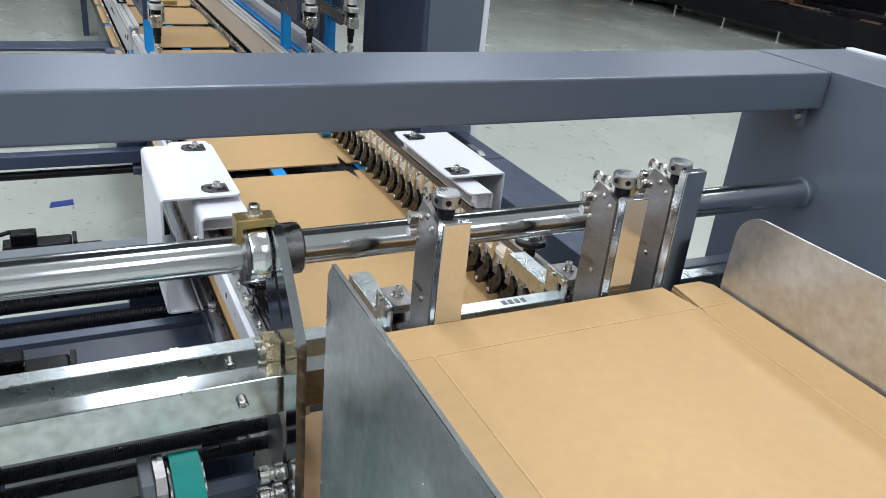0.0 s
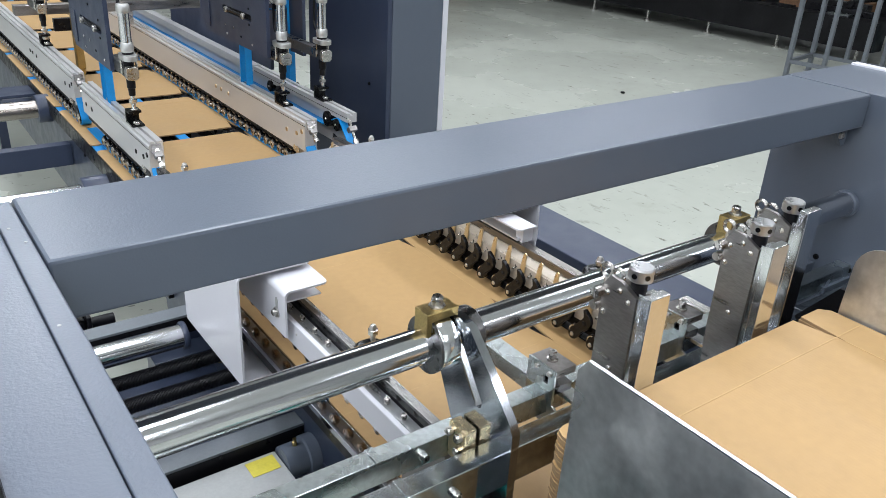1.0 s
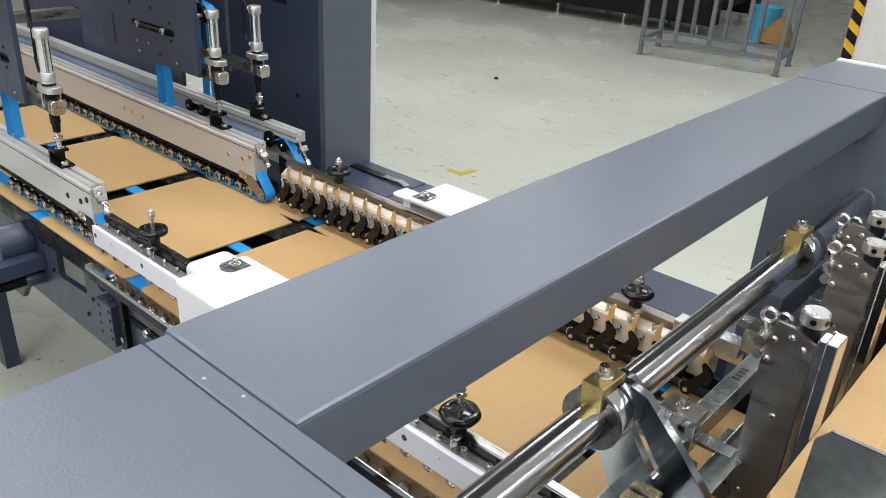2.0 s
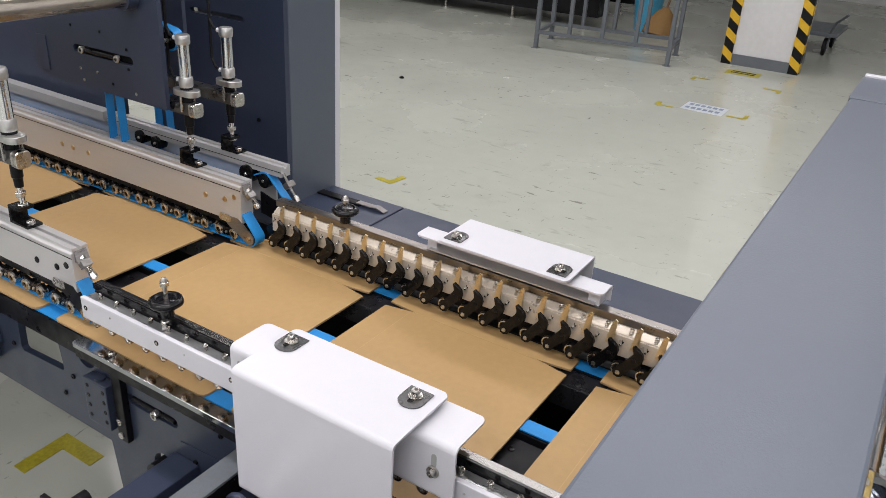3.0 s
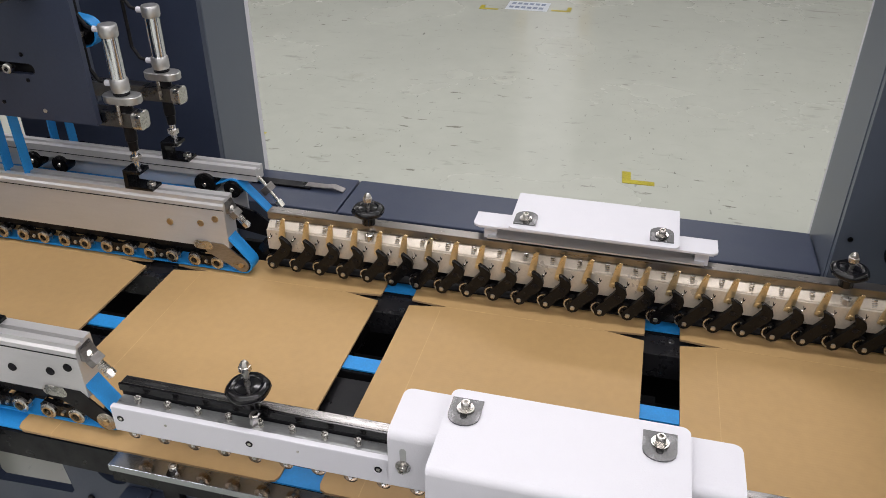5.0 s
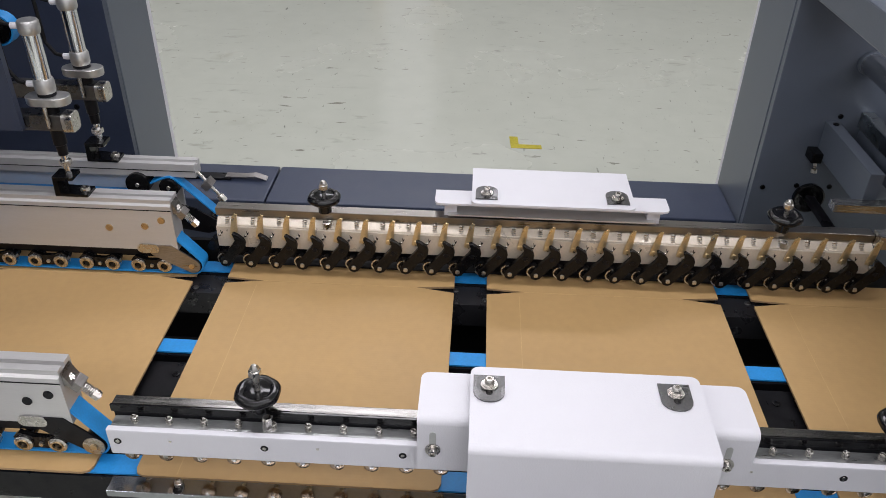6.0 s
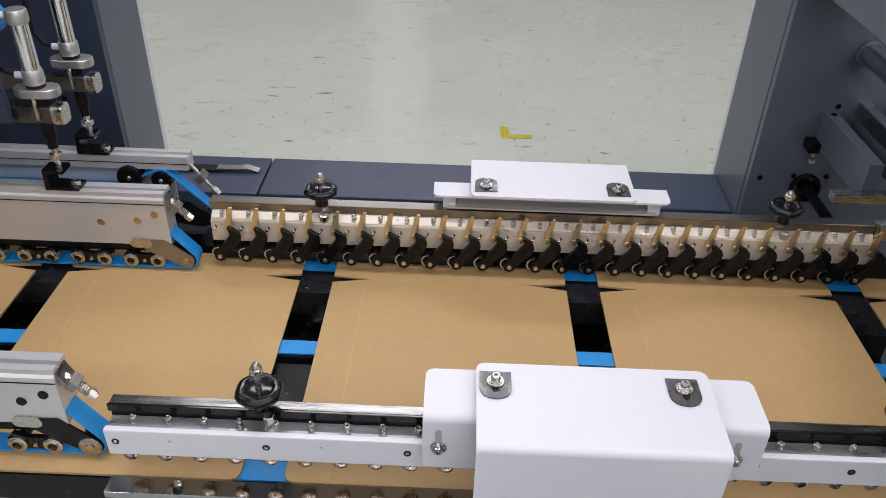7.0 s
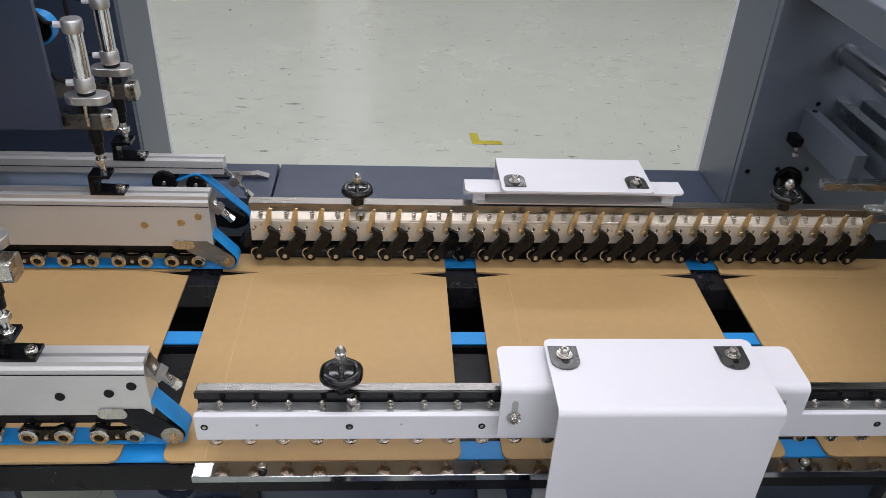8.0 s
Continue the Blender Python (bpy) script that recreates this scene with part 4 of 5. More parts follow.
# ---- far hold-down bar with sprung roller arms ----
fbr = thing("roller_arm_bar", "aluminium bar with a row of sprung black roller arms", "roller bar", (0.79, 1.7, 0.9))
FY0, FY1, ARM_STEP, N_ARM = 0.985, 2.253, 0.0511, 25
part("top_bar", box(nb(), 0.8005, 0.826, FY0, FY1 + 0.004, 0.959, 0.9755, 0.0012), BARSTEEL, fbr, "polished flat top bar")
part("spring_rail", prism(nb(), [(0.7866, 0.900), (0.7866, 0.946), (0.7885, 0.948), (0.8005, 0.957), (0.824, 0.957), (0.824, 0.900)], "y", FY0, FY1), ALU_WARM, fbr)
part("face_plate", box(nb(), 0.7805, 0.7862, FY0, FY1, 0.900, 0.9455, 0.001), ALU_WARM, fbr, "pale aluminium face plate, tinted with reflected cardboard")
part("lower_body", box(nb(), 0.788, 0.822, FY0, FY1 - 0.004, 0.874, 0.8995, 0.001), BLACK_SATIN, fbr, "black lower strip")
# a roller arm, drawn about its roller axle, which lies up the line from the hooked end
arm_pts = [(0.0085, 0.0080), (0.0115, 0.0), (0.0080, -0.0085), (0.0, -0.0115), (-0.0080, -0.0085), (-0.0125, -0.0010), (-0.0230, 0.0130), (-0.0370, 0.0270), (-0.0430, 0.0350), (-0.0450, 0.0450), (-0.0420, 0.0545), (-0.0340, 0.0620), (-0.0240, 0.0680), (-0.0205, 0.0655), (-0.0245, 0.0580), (-0.0260, 0.0510), (-0.0200, 0.0430), (-0.0090, 0.0290), (0.0020, 0.0160)]
arm = part("roller_arm", prism(nb(), arm_pts, "x", 0.758, 0.767, 0.0010), BLACK, fbr, "black dog-leg roller arm")
part("roller", lathe(nb(), (0.7675, 0.004, 0.002), (1, 0, 0), [(0, 0.0095), (0.001, 0.0150), (0.012, 0.0150), (0.013, 0.010)], 18), BLACK, arm)
part("bearing_ring", lathe(nb(), (0.7668, 0.004, 0.002), (1, 0, 0), [(0, 0.0112), (0, 0.0138), (0.0006, 0.0138), (0.0006, 0.0112)], 18, True), NICKEL, arm, "bright bearing ring")
part("axle_screw", lathe(nb(), (0.7580, 0.0, 0.0), (-1, 0, 0), [(0, 0.0050), (0.0020, 0.0044), (0.0022, 0.002)], 10), NICKEL, arm)
part("pivot_screw", lathe(nb(), (0.7580, -0.0275, 0.0380), (-1, 0, 0), [(0, 0.0046), (0.0012, 0.0044), (0.0013, 0.002)], 10), BLACK_SATIN, arm)
part("pivot_pin", cyl(nb(), (0.767, -0.0275, 0.0380), (0.7805, -0.0275, 0.0380), 0.004, 8), NICKEL, arm)
lever = part("brass_lever", prism(nb(), [(0.0060, -0.0020), (-0.0020, -0.0055), (-0.0085, -0.0020), (-0.0100, 0.0060), (-0.0120, 0.0440), (-0.0140, 0.0500), (-0.0080, 0.0520), (-0.0030, 0.0460), (0.0040, 0.0120)], "x", 0.7745, 0.7775, 0.0004), BRASS_PALE, fbr, "small brass stop lever")
part("lever_screw", lathe(nb(), (0.7745, -0.001, 0.0030), (-1, 0, 0), [(0, 0.0050), (0.0018, 0.0044), (0.002, 0.0015)], 10), BRASS_PALE, lever)
part("lever_post", cyl(nb(), (0.7775, -0.001, 0.0030), (0.7805, -0.001, 0.0030), 0.003, 8), BRASS, lever)
spf = part("spring", coil(nb(), (0.7905, 0, 0.0), (0.55, 0, 1), 0.0040, 0.015, 4, 0.0010), NICKEL, fbr)
nick = part("engraved_mark", prism(nb(), [(-0.0006, -0.005), (0.0006, -0.005), (0.0026, 0.004), (0.0016, 0.004), (0, -0.001), (-0.002, 0.001), (-0.0028, 0.0005)], "x", 0.7798, 0.7803), BLACK_SATIN, fbr)
stop = part("stop_pin", lathe(nb(), (0.7803, 0, 0), (-1, 0, 0), [(0, 0.0030), (0.004, 0.0030), (0.005, 0.002)], 8), NICKEL, fbr)
for i in range(N_ARM):
    y = FY1 - 0.016 - ARM_STEP * i
    for src, dy, z in ((arm, 0.0, 0.8770), (lever, -0.017, 0.9275), (spf, -0.004, 0.9465), (nick, 0.006, 0.934), (stop, 0.010, 0.928)):
        if i == 0:
            src.location = (0, y + dy, z)
        else:
            again(src, 0, -ARM_STEP * i, 0)
for y in (2.035, 1.155):
    part("hex_nut", lathe(nb(), (0.791, y, 0.947), (0, 0, 1), [(0, 0.009), (0.012, 0.009), (0.014, 0.006)], 6), NICKEL, fbr)
part("end_block", box(nb(), 0.782, 0.812, 0.930, 0.984, 0.955, 0.984, 0.001), MIRRORBAR, fbr, "bright steel end block")
part("end_pad", prism(nb(), [(FY1 + 0.001, 0.885), (FY1 + 0.001, 0.915), (FY1 + 0.016, 0.910), (FY1 + 0.024, 0.898), (FY1 + 0.016, 0.882)], "x", 0.782, 0.806), BLACK, fbr, "black end block")
part("wipe_strip", box(nb(), 0.792, 0.822, FY0, FY1, 0.8520, 0.8555), RUBBER, fbr)

# bars that carry the far hold-down bar at the frame
sbr = thing("support_bar", "polished square steel bar ending before the wheel", "bar", (0.91, 0.9, 0.97), "support bars")
part("bar", box(nb(), 0.897, 0.924, 0.760, 1.029, 0.967, 0.985, 0.001), MIRRORBAR, sbr)


# ---- white guards ----
def guard(side):
    """side -1: the near guard, which folds down on the aisle side; 1: the far one, mirrored."""
    near = side < 0
    g = thing("belt_guard", "white folded sheet guard with two slotted steel plates" if near else "white folded sheet guard over the far roller bar", "machine guard", (0.25 if near else 0.85, 1.6, 0.95), "belt guards")
    t, z = 0.004, 1.036 if near else 1.031

    def sheet(name, x_free, x_web, ztop, zbot, y0, y1, foot, rad):
        d = 1 if x_web > x_free else -1
        path = [(x_free, ztop)]
        for i in range(7):
            a = radians(90 - 90 * i / 6)
            path.append((x_web - d * rad + d * rad * math.cos(a), ztop - rad + rad * math.sin(a)))
        if foot:
            for i in range(5):
                a = radians(90 * i / 4)
                path.append((x_web - d * rad + d * rad * math.cos(a), zbot + rad - rad * math.sin(a)))
            path.append((x_web - d * foot, zbot))
        else:
            path.append((x_web, zbot))
        bm = nb()
        n = len(path)
        rows = []
        for i, (x, zz) in enumerate(path):
            a, b = path[max(0, i - 1)], path[min(n - 1, i + 1)]
            v = Vector((b[0] - a[0], b[1] - a[1])).normalized()
            nx, nz = v[1] * d * t, -v[0] * d * t
            inner = (x + nx, zz + nz)
            rows.append([bm.verts.new(c) for c in ((x, y0, zz), (x, y1, zz), (inner[0], y1, inner[1]), (inner[0], y0, inner[1]))])
        for p, q in zip(rows, rows[1:]):
            for k in range(4):
                bm.faces.new((p[k], p[(k + 1) % 4], q[(k + 1) % 4], q[k]))
        bm.faces.new(rows[0][::-1])
        bm.faces.new(rows[-1])
        cut = [e for e in bm.edges if all(v in rows[0] for v in e.verts) and abs(e.verts[0].co.z - e.verts[1].co.z) > 0.001]
        if cut:
            bmesh.ops.bevel(bm, geom=cut, offset=0.012, segments=4, affect="EDGES", profile=0.5)
        return part(name, bm, WHITE, g)

    if near:
        sheet("outer_sheet", 0.310, 0.160, z, 0.790, 1.436, 1.746, 0.075, 0.010)
        part("foot_lip", box(nb(), 0.2352, 0.2392, 1.436, 1.746, 0.762, 0.7935, 0.0015), WHITE, g)
        for y in (1.47, 1.71):
            part("lip_bolt", screw(nb(), (0.2352, y, 0.777), (-1, 0, 0), 0.006, 0.006), NICKEL, g)
        sheet("inner_sheet", 0.311, 0.222, z - 0.015, 0.926, 1.370, 1.814, 0, 0.012)
        bx, fx = 0.271, 0.2218
    else:
        sheet("outer_sheet", 0.764, 0.908, z, 0.890, 1.450, 1.755, 0, 0.004)
        sheet("inner_sheet", 0.786, 0.842, z - 0.015, 0.980, 1.381, 1.825, 0, 0.006)
        part("bracket", box(nb(), 0.800, 0.846, 1.40, 1.80, 0.980, 0.983), ALU, g)
        for y in (1.405, 1.795):
            part("stay", box(nb(), 0.810, 0.846, y - 0.012, y + 0.012, 0.976, z - 0.0225), WHITE, g)
        bx, fx = 0.799, None
    for y in ((1.474, 1.721) if near else (1.481, 1.727)):
        d = 1 if near else -1
        pts = [(bx + d * 0.020, y - 0.021), (bx + d * 0.020, y - 0.008), (bx + d * 0.020, y + 0.008), (bx + d * 0.020, y + 0.021)]
        pts += [(bx - d * 0.012 - d * 0.018 * math.sin(math.pi * i / 8), y + 0.021 * math.cos(math.pi * i / 8)) for i in range(9)]
        p = part("slot_plate", prism(nb(), pts, "z", z + 0.0005, z + 0.0025), SLOTPLATE, g, "dark steel slotted plate")
        part("slot", prism(nb(), slot(bx - 0.004, y, 0.010, 0.0045), "z", z + 0.0026, z + 0.003), BLACK, p)
        bm = nb()
        lathe(bm, (bx, y, z + 0.003), (0, 0, 1), [(0, 0.0115), (0.002, 0.0115), (0.002, 0.009), (0.004, 0.009)], 18)
        part("washer", bm, NICKEL, p)
        part("bolt", screw(nb(), (bx, y, z + 0.007), (0, 0, 1), 0.0065, 0.008), NICKEL, p)
    if near:
        for y in (1.793, 1.405):
            # grey inlay stands for the shaded white seen through the slot
            p = part("face_slot", prism(nb(), slot(y, 0.979, 0.013, 0.0045, math.pi / 2), "x", fx - 0.0006, fx - 0.0001), COVER_GREY, g)
            part("washer", lathe(nb(), (fx - 0.0007, y, 0.965), (-1, 0, 0), [(0, 0.0105), (0.002, 0.0105), (0.0022, 0.008)], 16), NICKEL, p)
            part("bolt", screw(nb(), (fx - 0.0027, y, 0.965), (-1, 0, 0), 0.0065, 0.007), NICKEL, p)
        part("stay", box(nb(), 0.226, 0.305, 1.39, 1.81, 0.987, 0.990), WHITE, g)


guard(-1)
guard(1)


# ---- upper belt carriers of the next station ----
def upper_carrier(x, y0, y1, z0, z1, lab, rollers=True, plain=False):
    """An extruded beam with a blue belt below it and bearing pairs; x is its aisle face."""
    c = thing("upper_carrier", lab, "belt carrier", (x, y0, z0), "upper belt carriers")
    w = 0.040
    part("beam", prism(nb(), [(x, z0), (x, z1 - 0.012), (x + 0.004, z1 - 0.008), (x + 0.004, z1), (x + 0.016, z1), (x + 0.016, z1 - 0.010), (x + 0.024, z1 - 0.010), (x + 0.024, z1), (x + w, z1), (x + w, z0)], "y", y0, y1), ALU, c, "extruded aluminium beam")
    part("face_line", box(nb(), x - 0.001, x, y0, y1, z1 - 0.0215, z1 - 0.020), BLACK_SATIN, c)
    for y in (y0 + 0.022, y0 + 0.056, y0 + 0.126, y0 + 0.60, y0 + 0.67, y0 + 0.72):
        if y < y1 - 0.02:
            part("screw", lathe(nb(), (x, y, z1 - 0.042 - (0.014 if y - y0 > 0.03 else 0) - (0.006 if y - y0 > 0.1 else 0)), (-1, 0, 0), [(0, 0.0075), (0.002, 0.007), (0.0022, 0.003)], 12), BRONZE if not plain else BLACK_SATIN, c)
    zc = 0.8725
    if rollers:
        bm = nb()
        lathe(bm, (x - 0.002, 0, zc), (1, 0, 0), [(0, 0.0085), (0, 0.0125), (0.001, 0.0142), (0.013, 0.0142), (0.014, 0.0125), (0.014, 0.0085)], 20, True)
        r = part("bearing", bm, NICKEL, c)
        part("bronze_ring", lathe(nb(), (x - 0.0035, 0, zc), (1, 0, 0), [(0, 0.0072), (0, 0.0086), (0.003, 0.0086), (0.003, 0.0072)], 18, True), BRONZE, r)
        part("axle", cyl(nb(), (x - 0.0005, 0, zc), (x + 0.03, 0, zc), 0.0086, 14), BLACK, r)
        k = part("roller_holder", prism(nb(), [(-0.040, zc + 0.010), (-0.030, zc + 0.020), (-0.010, zc + 0.012), (0.010, zc + 0.012), (0.030, zc + 0.020), (0.040, zc + 0.010), (0.030, zc - 0.010), (-0.030, zc - 0.010)], "x", x + 0.002, x + 0.010), BLACK, c, "black roller holder")
        part("pin", lathe(nb(), (x + 0.002, 0, zc - 0.001), (-1, 0, 0), [(0, 0.004), (0.003, 0.0035)], 8), NICKEL, k)
        n = int((y1 - y0 - 0.10) / 0.104)
        for i in range(n):
            y = y0 + 0.060 + 0.104 * i
            if i == 0:
                k.location = (0, y - y0 + y0, 0)
                r.location = (0, y - 0.026, 0)
                again(r, 0, 0.052, 0)
            else:
                again(k, 0, 0.104 * i, 0)
                again(r, 0, 0.104 * i, 0)
                again(r, 0, 0.052 + 0.104 * i, 0)
        # belt: below the rollers, round the nose, up behind the beam
        py, pz, pr = y0 - 0.022, 0.876, 0.018
        path = [(y1, pz - pr - 0.002), (py, pz - pr - 0.002)] + arc(py, pz, pr + 0.002, 270, 150, 8)[1:] + [(y0 + 0.0, z0 + 0.022), (y0 + 0.02, z1 - 0.035)]
        part("belt", ribbon(nb(), path, (x + 0.002, x + 0.034), 0.003), BLUE, c, "blue flat belt")
        part("under_belt_bar", box(nb(), x + 0.012, x + 0.036, y0 + 0.03, y1, 0.890, z0 - 0.001), BLACK_SATIN, c)
        cheek = [(py + pr * 0.9 * math.cos(radians(a)), pz + pr * 0.9 * math.sin(radians(a))) for a in range(130, 311, 20)] + [(y0 + 0.052, z0 - 0.012), (y0 + 0.068, z0 + 0.012), (y0 + 0.012, z0 + 0.012)]
        part("nose_cheek", prism(nb(), cheek, "x", x - 0.0015, x + 0.0015), BRUSHED if not plain else BLACK_SATIN, c, "nose cheek plate")
        part("nose_pulley", lathe(nb(), (x + 0.002, py, pz), (1, 0, 0), [(0, pr), (0.032, pr)], 18), BLACK_SATIN, c)
        if plain:
            part("nose_disc", lathe(nb(), (x - 0.0016, py, pz), (-1, 0, 0), [(0, 0.0168), (0.0015, 0.0165), (0.0017, 0.004)], 24), DARKNICKEL, c, "brownish round pulley plate")
        part("nose_pin", lathe(nb(), (x - 0.0015, py, pz), (-1, 0, 0), [(0, 0.006), (0.0035, 0.0055), (0.0037, 0.003)], 12), BRONZE, c)
        part("pivot_pad", prism(nb(), slot(y0 + 0.058, z0 + 0.004, 0.012, 0.010), "x", x - 0.003, x - 0.0016), NICKEL, c)
    # tension screw at the end
    bm = nb()
    a, b = Vector((x + 0.02, y0 + 0.004, z1 - 0.015)), Vector((x + 0.02, y0 - 0.040, z1 - 0.062))
    cyl(bm, a, b, 0.004, 10)
    cyl(bm, a.lerp(b, 0.80), a.lerp(b, 0.97), 0.008, 6)
    cyl(bm, a.lerp(b, 0.15), a.lerp(b, 0.25), 0.008, 6)
    part("tension_screw", bm, NICKEL, c)
    bm = nb()
    coil(bm, a.lerp(b, 0.55), b - a, 0.0065, 0.016, 5, 0.0012)
    part("tension_spring", bm, NICKEL, c)
    part("tension_block", box(nb(), -0.011, 0.011, -0.008, 0.008, -0.007, 0.007, 0.001, m=Matrix.Translation(a.lerp(b, 0.42)) @ Matrix.Rotation(radians(-45), 4, "X")), BRUSHED, c)
    part("end_angle", prism(nb(), [(y0 - 0.012, z1 - 0.030), (y0 - 0.001, z1 - 0.006), (y0 - 0.001, z1 - 0.030)], "x", x + 0.006, x + 0.034), BRUSHED, c)
    return c


upper_carrier(0.276, 2.318, 3.04, 0.918, 1.017, "aluminium beam over a blue belt with bearing rollers", plain=True)
upper_carrier(0.270, 3.12, 5.4, 0.918, 1.030, "aluminium beam over a blue belt with bearing rollers", plain=True)
upper_carrier(0.742, 2.320, 5.2, 0.910, 1.020, "aluminium beam over a blue belt with bearing rollers")

# third rail with its upper belt
P0, P1, P2 = (2.439, 0.976), (2.375, 0.972), (2.293, 0.890)
tr = thing("return_rail", "aluminium rail with a blue belt over black pulleys", "belt carrier", (0.89, 2.7, 0.97))
part("rail", prism(nb(), [(0.886, 0.993), (0.886, 1.022), (0.898, 1.022), (0.898, 1.015), (0.908, 1.015), (0.908, 1.022), (0.920, 1.022), (0.920, 0.993)], "y", 2.318, 3.02), ALU, tr)
part("rail", prism(nb(), [(0.886, 0.993), (0.886, 1.022), (0.920, 1.022), (0.920, 0.993)], "y", 3.04, 4.9), ALU, tr)
part("face_line", box(nb(), 0.8850, 0.8858, 2.318, 3.02, 1.0060, 1.0075), BLACK_SATIN, tr)
part("web", box(nb(), 0.908, 0.914, 2.36, 4.9, 0.895, 0.9925), ALU, tr, "grey backing plate")
part("belt", ribbon(nb(), [(4.9, 0.950), (2.47, 0.950), (2.425, 0.973)] + arc(P1[0], P1[1], 0.0215, 65, 125, 5) + arc(P2[0], P2[1], 0.0195, 125, 290, 8) + [(2.36, 0.880)], (0.882, 0.907), 0.003), BLUE, tr)
for y, z, r in ((P0[0], P0[1], 0.025), (P1[0], P1[1], 0.020), (P2[0], P2[1], 0.018), (2.87, 0.983, 0.02), (2.80, 0.980, 0.02)):
    p = part("pulley", lathe(nb(), (0.876, y, z), (1, 0, 0), [(0, r * 0.8), (0.002, r), (0.030, r), (0.031, r * 0.8)], 22), BLACK, tr)
    part("pulley_pin", lathe(nb(), (0.876, y, z), (-1, 0, 0), [(0, 0.005), (0.002, 0.004)], 10), NICKEL, p)
part("nose_plate", prism(nb(), [(P2[0] + 0.085, P2[1] + 0.055), (P2[0] + 0.030, P2[1] + 0.040), (P2[0] - 0.012, P2[1] + 0.012), (P2[0] - 0.012, P2[1] - 0.010), (P2[0] + 0.010, P2[1] - 0.018), (P2[0] + 0.085, P2[1] - 0.006)], "x", 0.868, 0.8725), BLACK_SATIN, tr, "black nose side plate")
bm = nb()
a, b = Vector((0.892, 2.316, 1.004)), Vector((0.892, 2.268, 0.938))
cyl(bm, a, b, 0.004, 10)
cyl(bm, a.lerp(b, 0.8), a.lerp(b, 1.0), 0.0085, 6)
part("tension_screw", bm, NICKEL, tr)
part("tension_block", box(nb(), -0.013, 0.013, -0.010, 0.010, -0.008, 0.008, 0.001, m=Matrix.Translation(a.lerp(b, 0.40)) @ Matrix.Rotation(radians(-40), 4, "X")), BRUSHED, tr)
fe = thing("steel_strip", "bent spring-steel strip lying on the base rail", "strip", (1.338, 2.42, 0.745))
part("blade", prism(nb(), [(2.415, 0.7525), (2.36, 0.7525), (2.335, 0.756), (2.305, 0.746), (2.305, 0.7485), (2.335, 0.7585), (2.36, 0.7550), (2.415, 0.7550)], "x", 1.338 - 0.012, 1.338 + 0.012), BRUSHED, fe)
part("holder", box(nb(), 1.338 - 0.016, 1.338 + 0.016, 2.400, 2.575, 0.7455, 0.7520, 0.001), BLACK_SATIN, fe, "black strip holder")


# ---- dark mounting plates above the carriers ----
def hanger_plate(x, y0, y1, z0, z1, lab, slotted=True):
    h = thing("mounting_plate", lab, "machine plate", (x, y0, z0), "mounting plates")
    holes = []
    if slotted:
        holes = [slot((y0 + y1) / 2 - 0.04, z0 + 0.102, 0.110, 0.011)]
    part("plate", plate_holes(nb(), [(y0, z0), (y0, z1), (y1, z1), (y1, z0 + 0.03), (y1 - 0.03, z0)], holes, "x", x, x + 0.012), SLATE_DARK, h)
    if slotted:
        m = (y0 + y1) / 2 - 0.04
        # black backing added so the slot reads dark instead of see-through
        part("slot_back", box(nb(), x + 0.0125, x + 0.015, m - 0.13, m + 0.13, z0 + 0.08, z0 + 0.125), BLACK_SATIN, h)
        part("rim_plate", box(nb(), x - 0.0035, x - 0.0002, y1 - 0.075, y1 - 0.030, z0 + 0.02, z0 + 0.115, 0.001), SLATE_DARK, h)
        part("adjuster", cyl(nb(), (x - 0.002, m - 0.075, z0 + 0.102), (x - 0.002, m + 0.085, z0 + 0.102), 0.005, 8), BLACK_SATIN, h)
        for dy in (-0.066, 0.078):
            part("slot_bolt", screw(nb(), (x - 0.001, m + dy, z0 + 0.102), (-1, 0, 0), 0.010, 0.010), NICKEL, h)
        for dy, dz in ((-0.10, 0.13), (0.10, 0.05), (0.03, 0.05), (-0.12, 0.02), (0.12, 0.16), (-0.03, 0.03), (-0.10, 0.08), (0.09, 0.02), (-0.12, 0.25), (0.0, 0.16)):
            part("screw", screw(nb(), (x, m + dy, z0 + dz), (-1, 0, 0), 0.0042, 0.002), NICKEL if dz in (0.05, 0.02, 0.25) else BLACK_SATIN, h)
    return h


hanger_plate(0.272, 2.60, 3.02, 1.150, 1.72, "dark slate mounting plate with screws and slots")
hanger_plate(0.735, 2.556, 3.10, 1.158, 1.72, "dark slate mounting plate with screws and slots")
hanger_plate(0.930, 2.70, 3.02, 1.120, 1.72, "dark slate mounting plate behind the rails", False)
hanger_plate(0.960, 3.03, 3.75, 1.000, 1.72, "dark slate mounting plate reaching down behind the rails", False)


def belt_loop(x, y):
    """The belt that rises from a carrier to a drive above it."""
    b = thing("drive_belt", "pair of upright blue belt strands", "belt", (x, y, 1.0), "upright drive belts")
    for d, s in ((-0.036, 0.006), (0.014, -0.006)):
        part("strand", ribbon(nb(), [(y + d, 0.995), (y + d + s, 1.30)], (x + 0.002, x + 0.026), 0.003), BLUE, b)
    for d in (-0.045, 0.045):
        part("guide_pulley", lathe(nb(), (x - 0.004, y + d, 0.992), (1, 0, 0), [(0, 0.014), (0.002, 0.018), (0.034, 0.018), (0.036, 0.014)], 18), BLACK, b)
    dp = part("drive_pulley", lathe(nb(), (x - 0.002, y - 0.005, 1.30), (1, 0, 0), [(0, 0.024), (0.036, 0.024)], 20), BLACK, b)


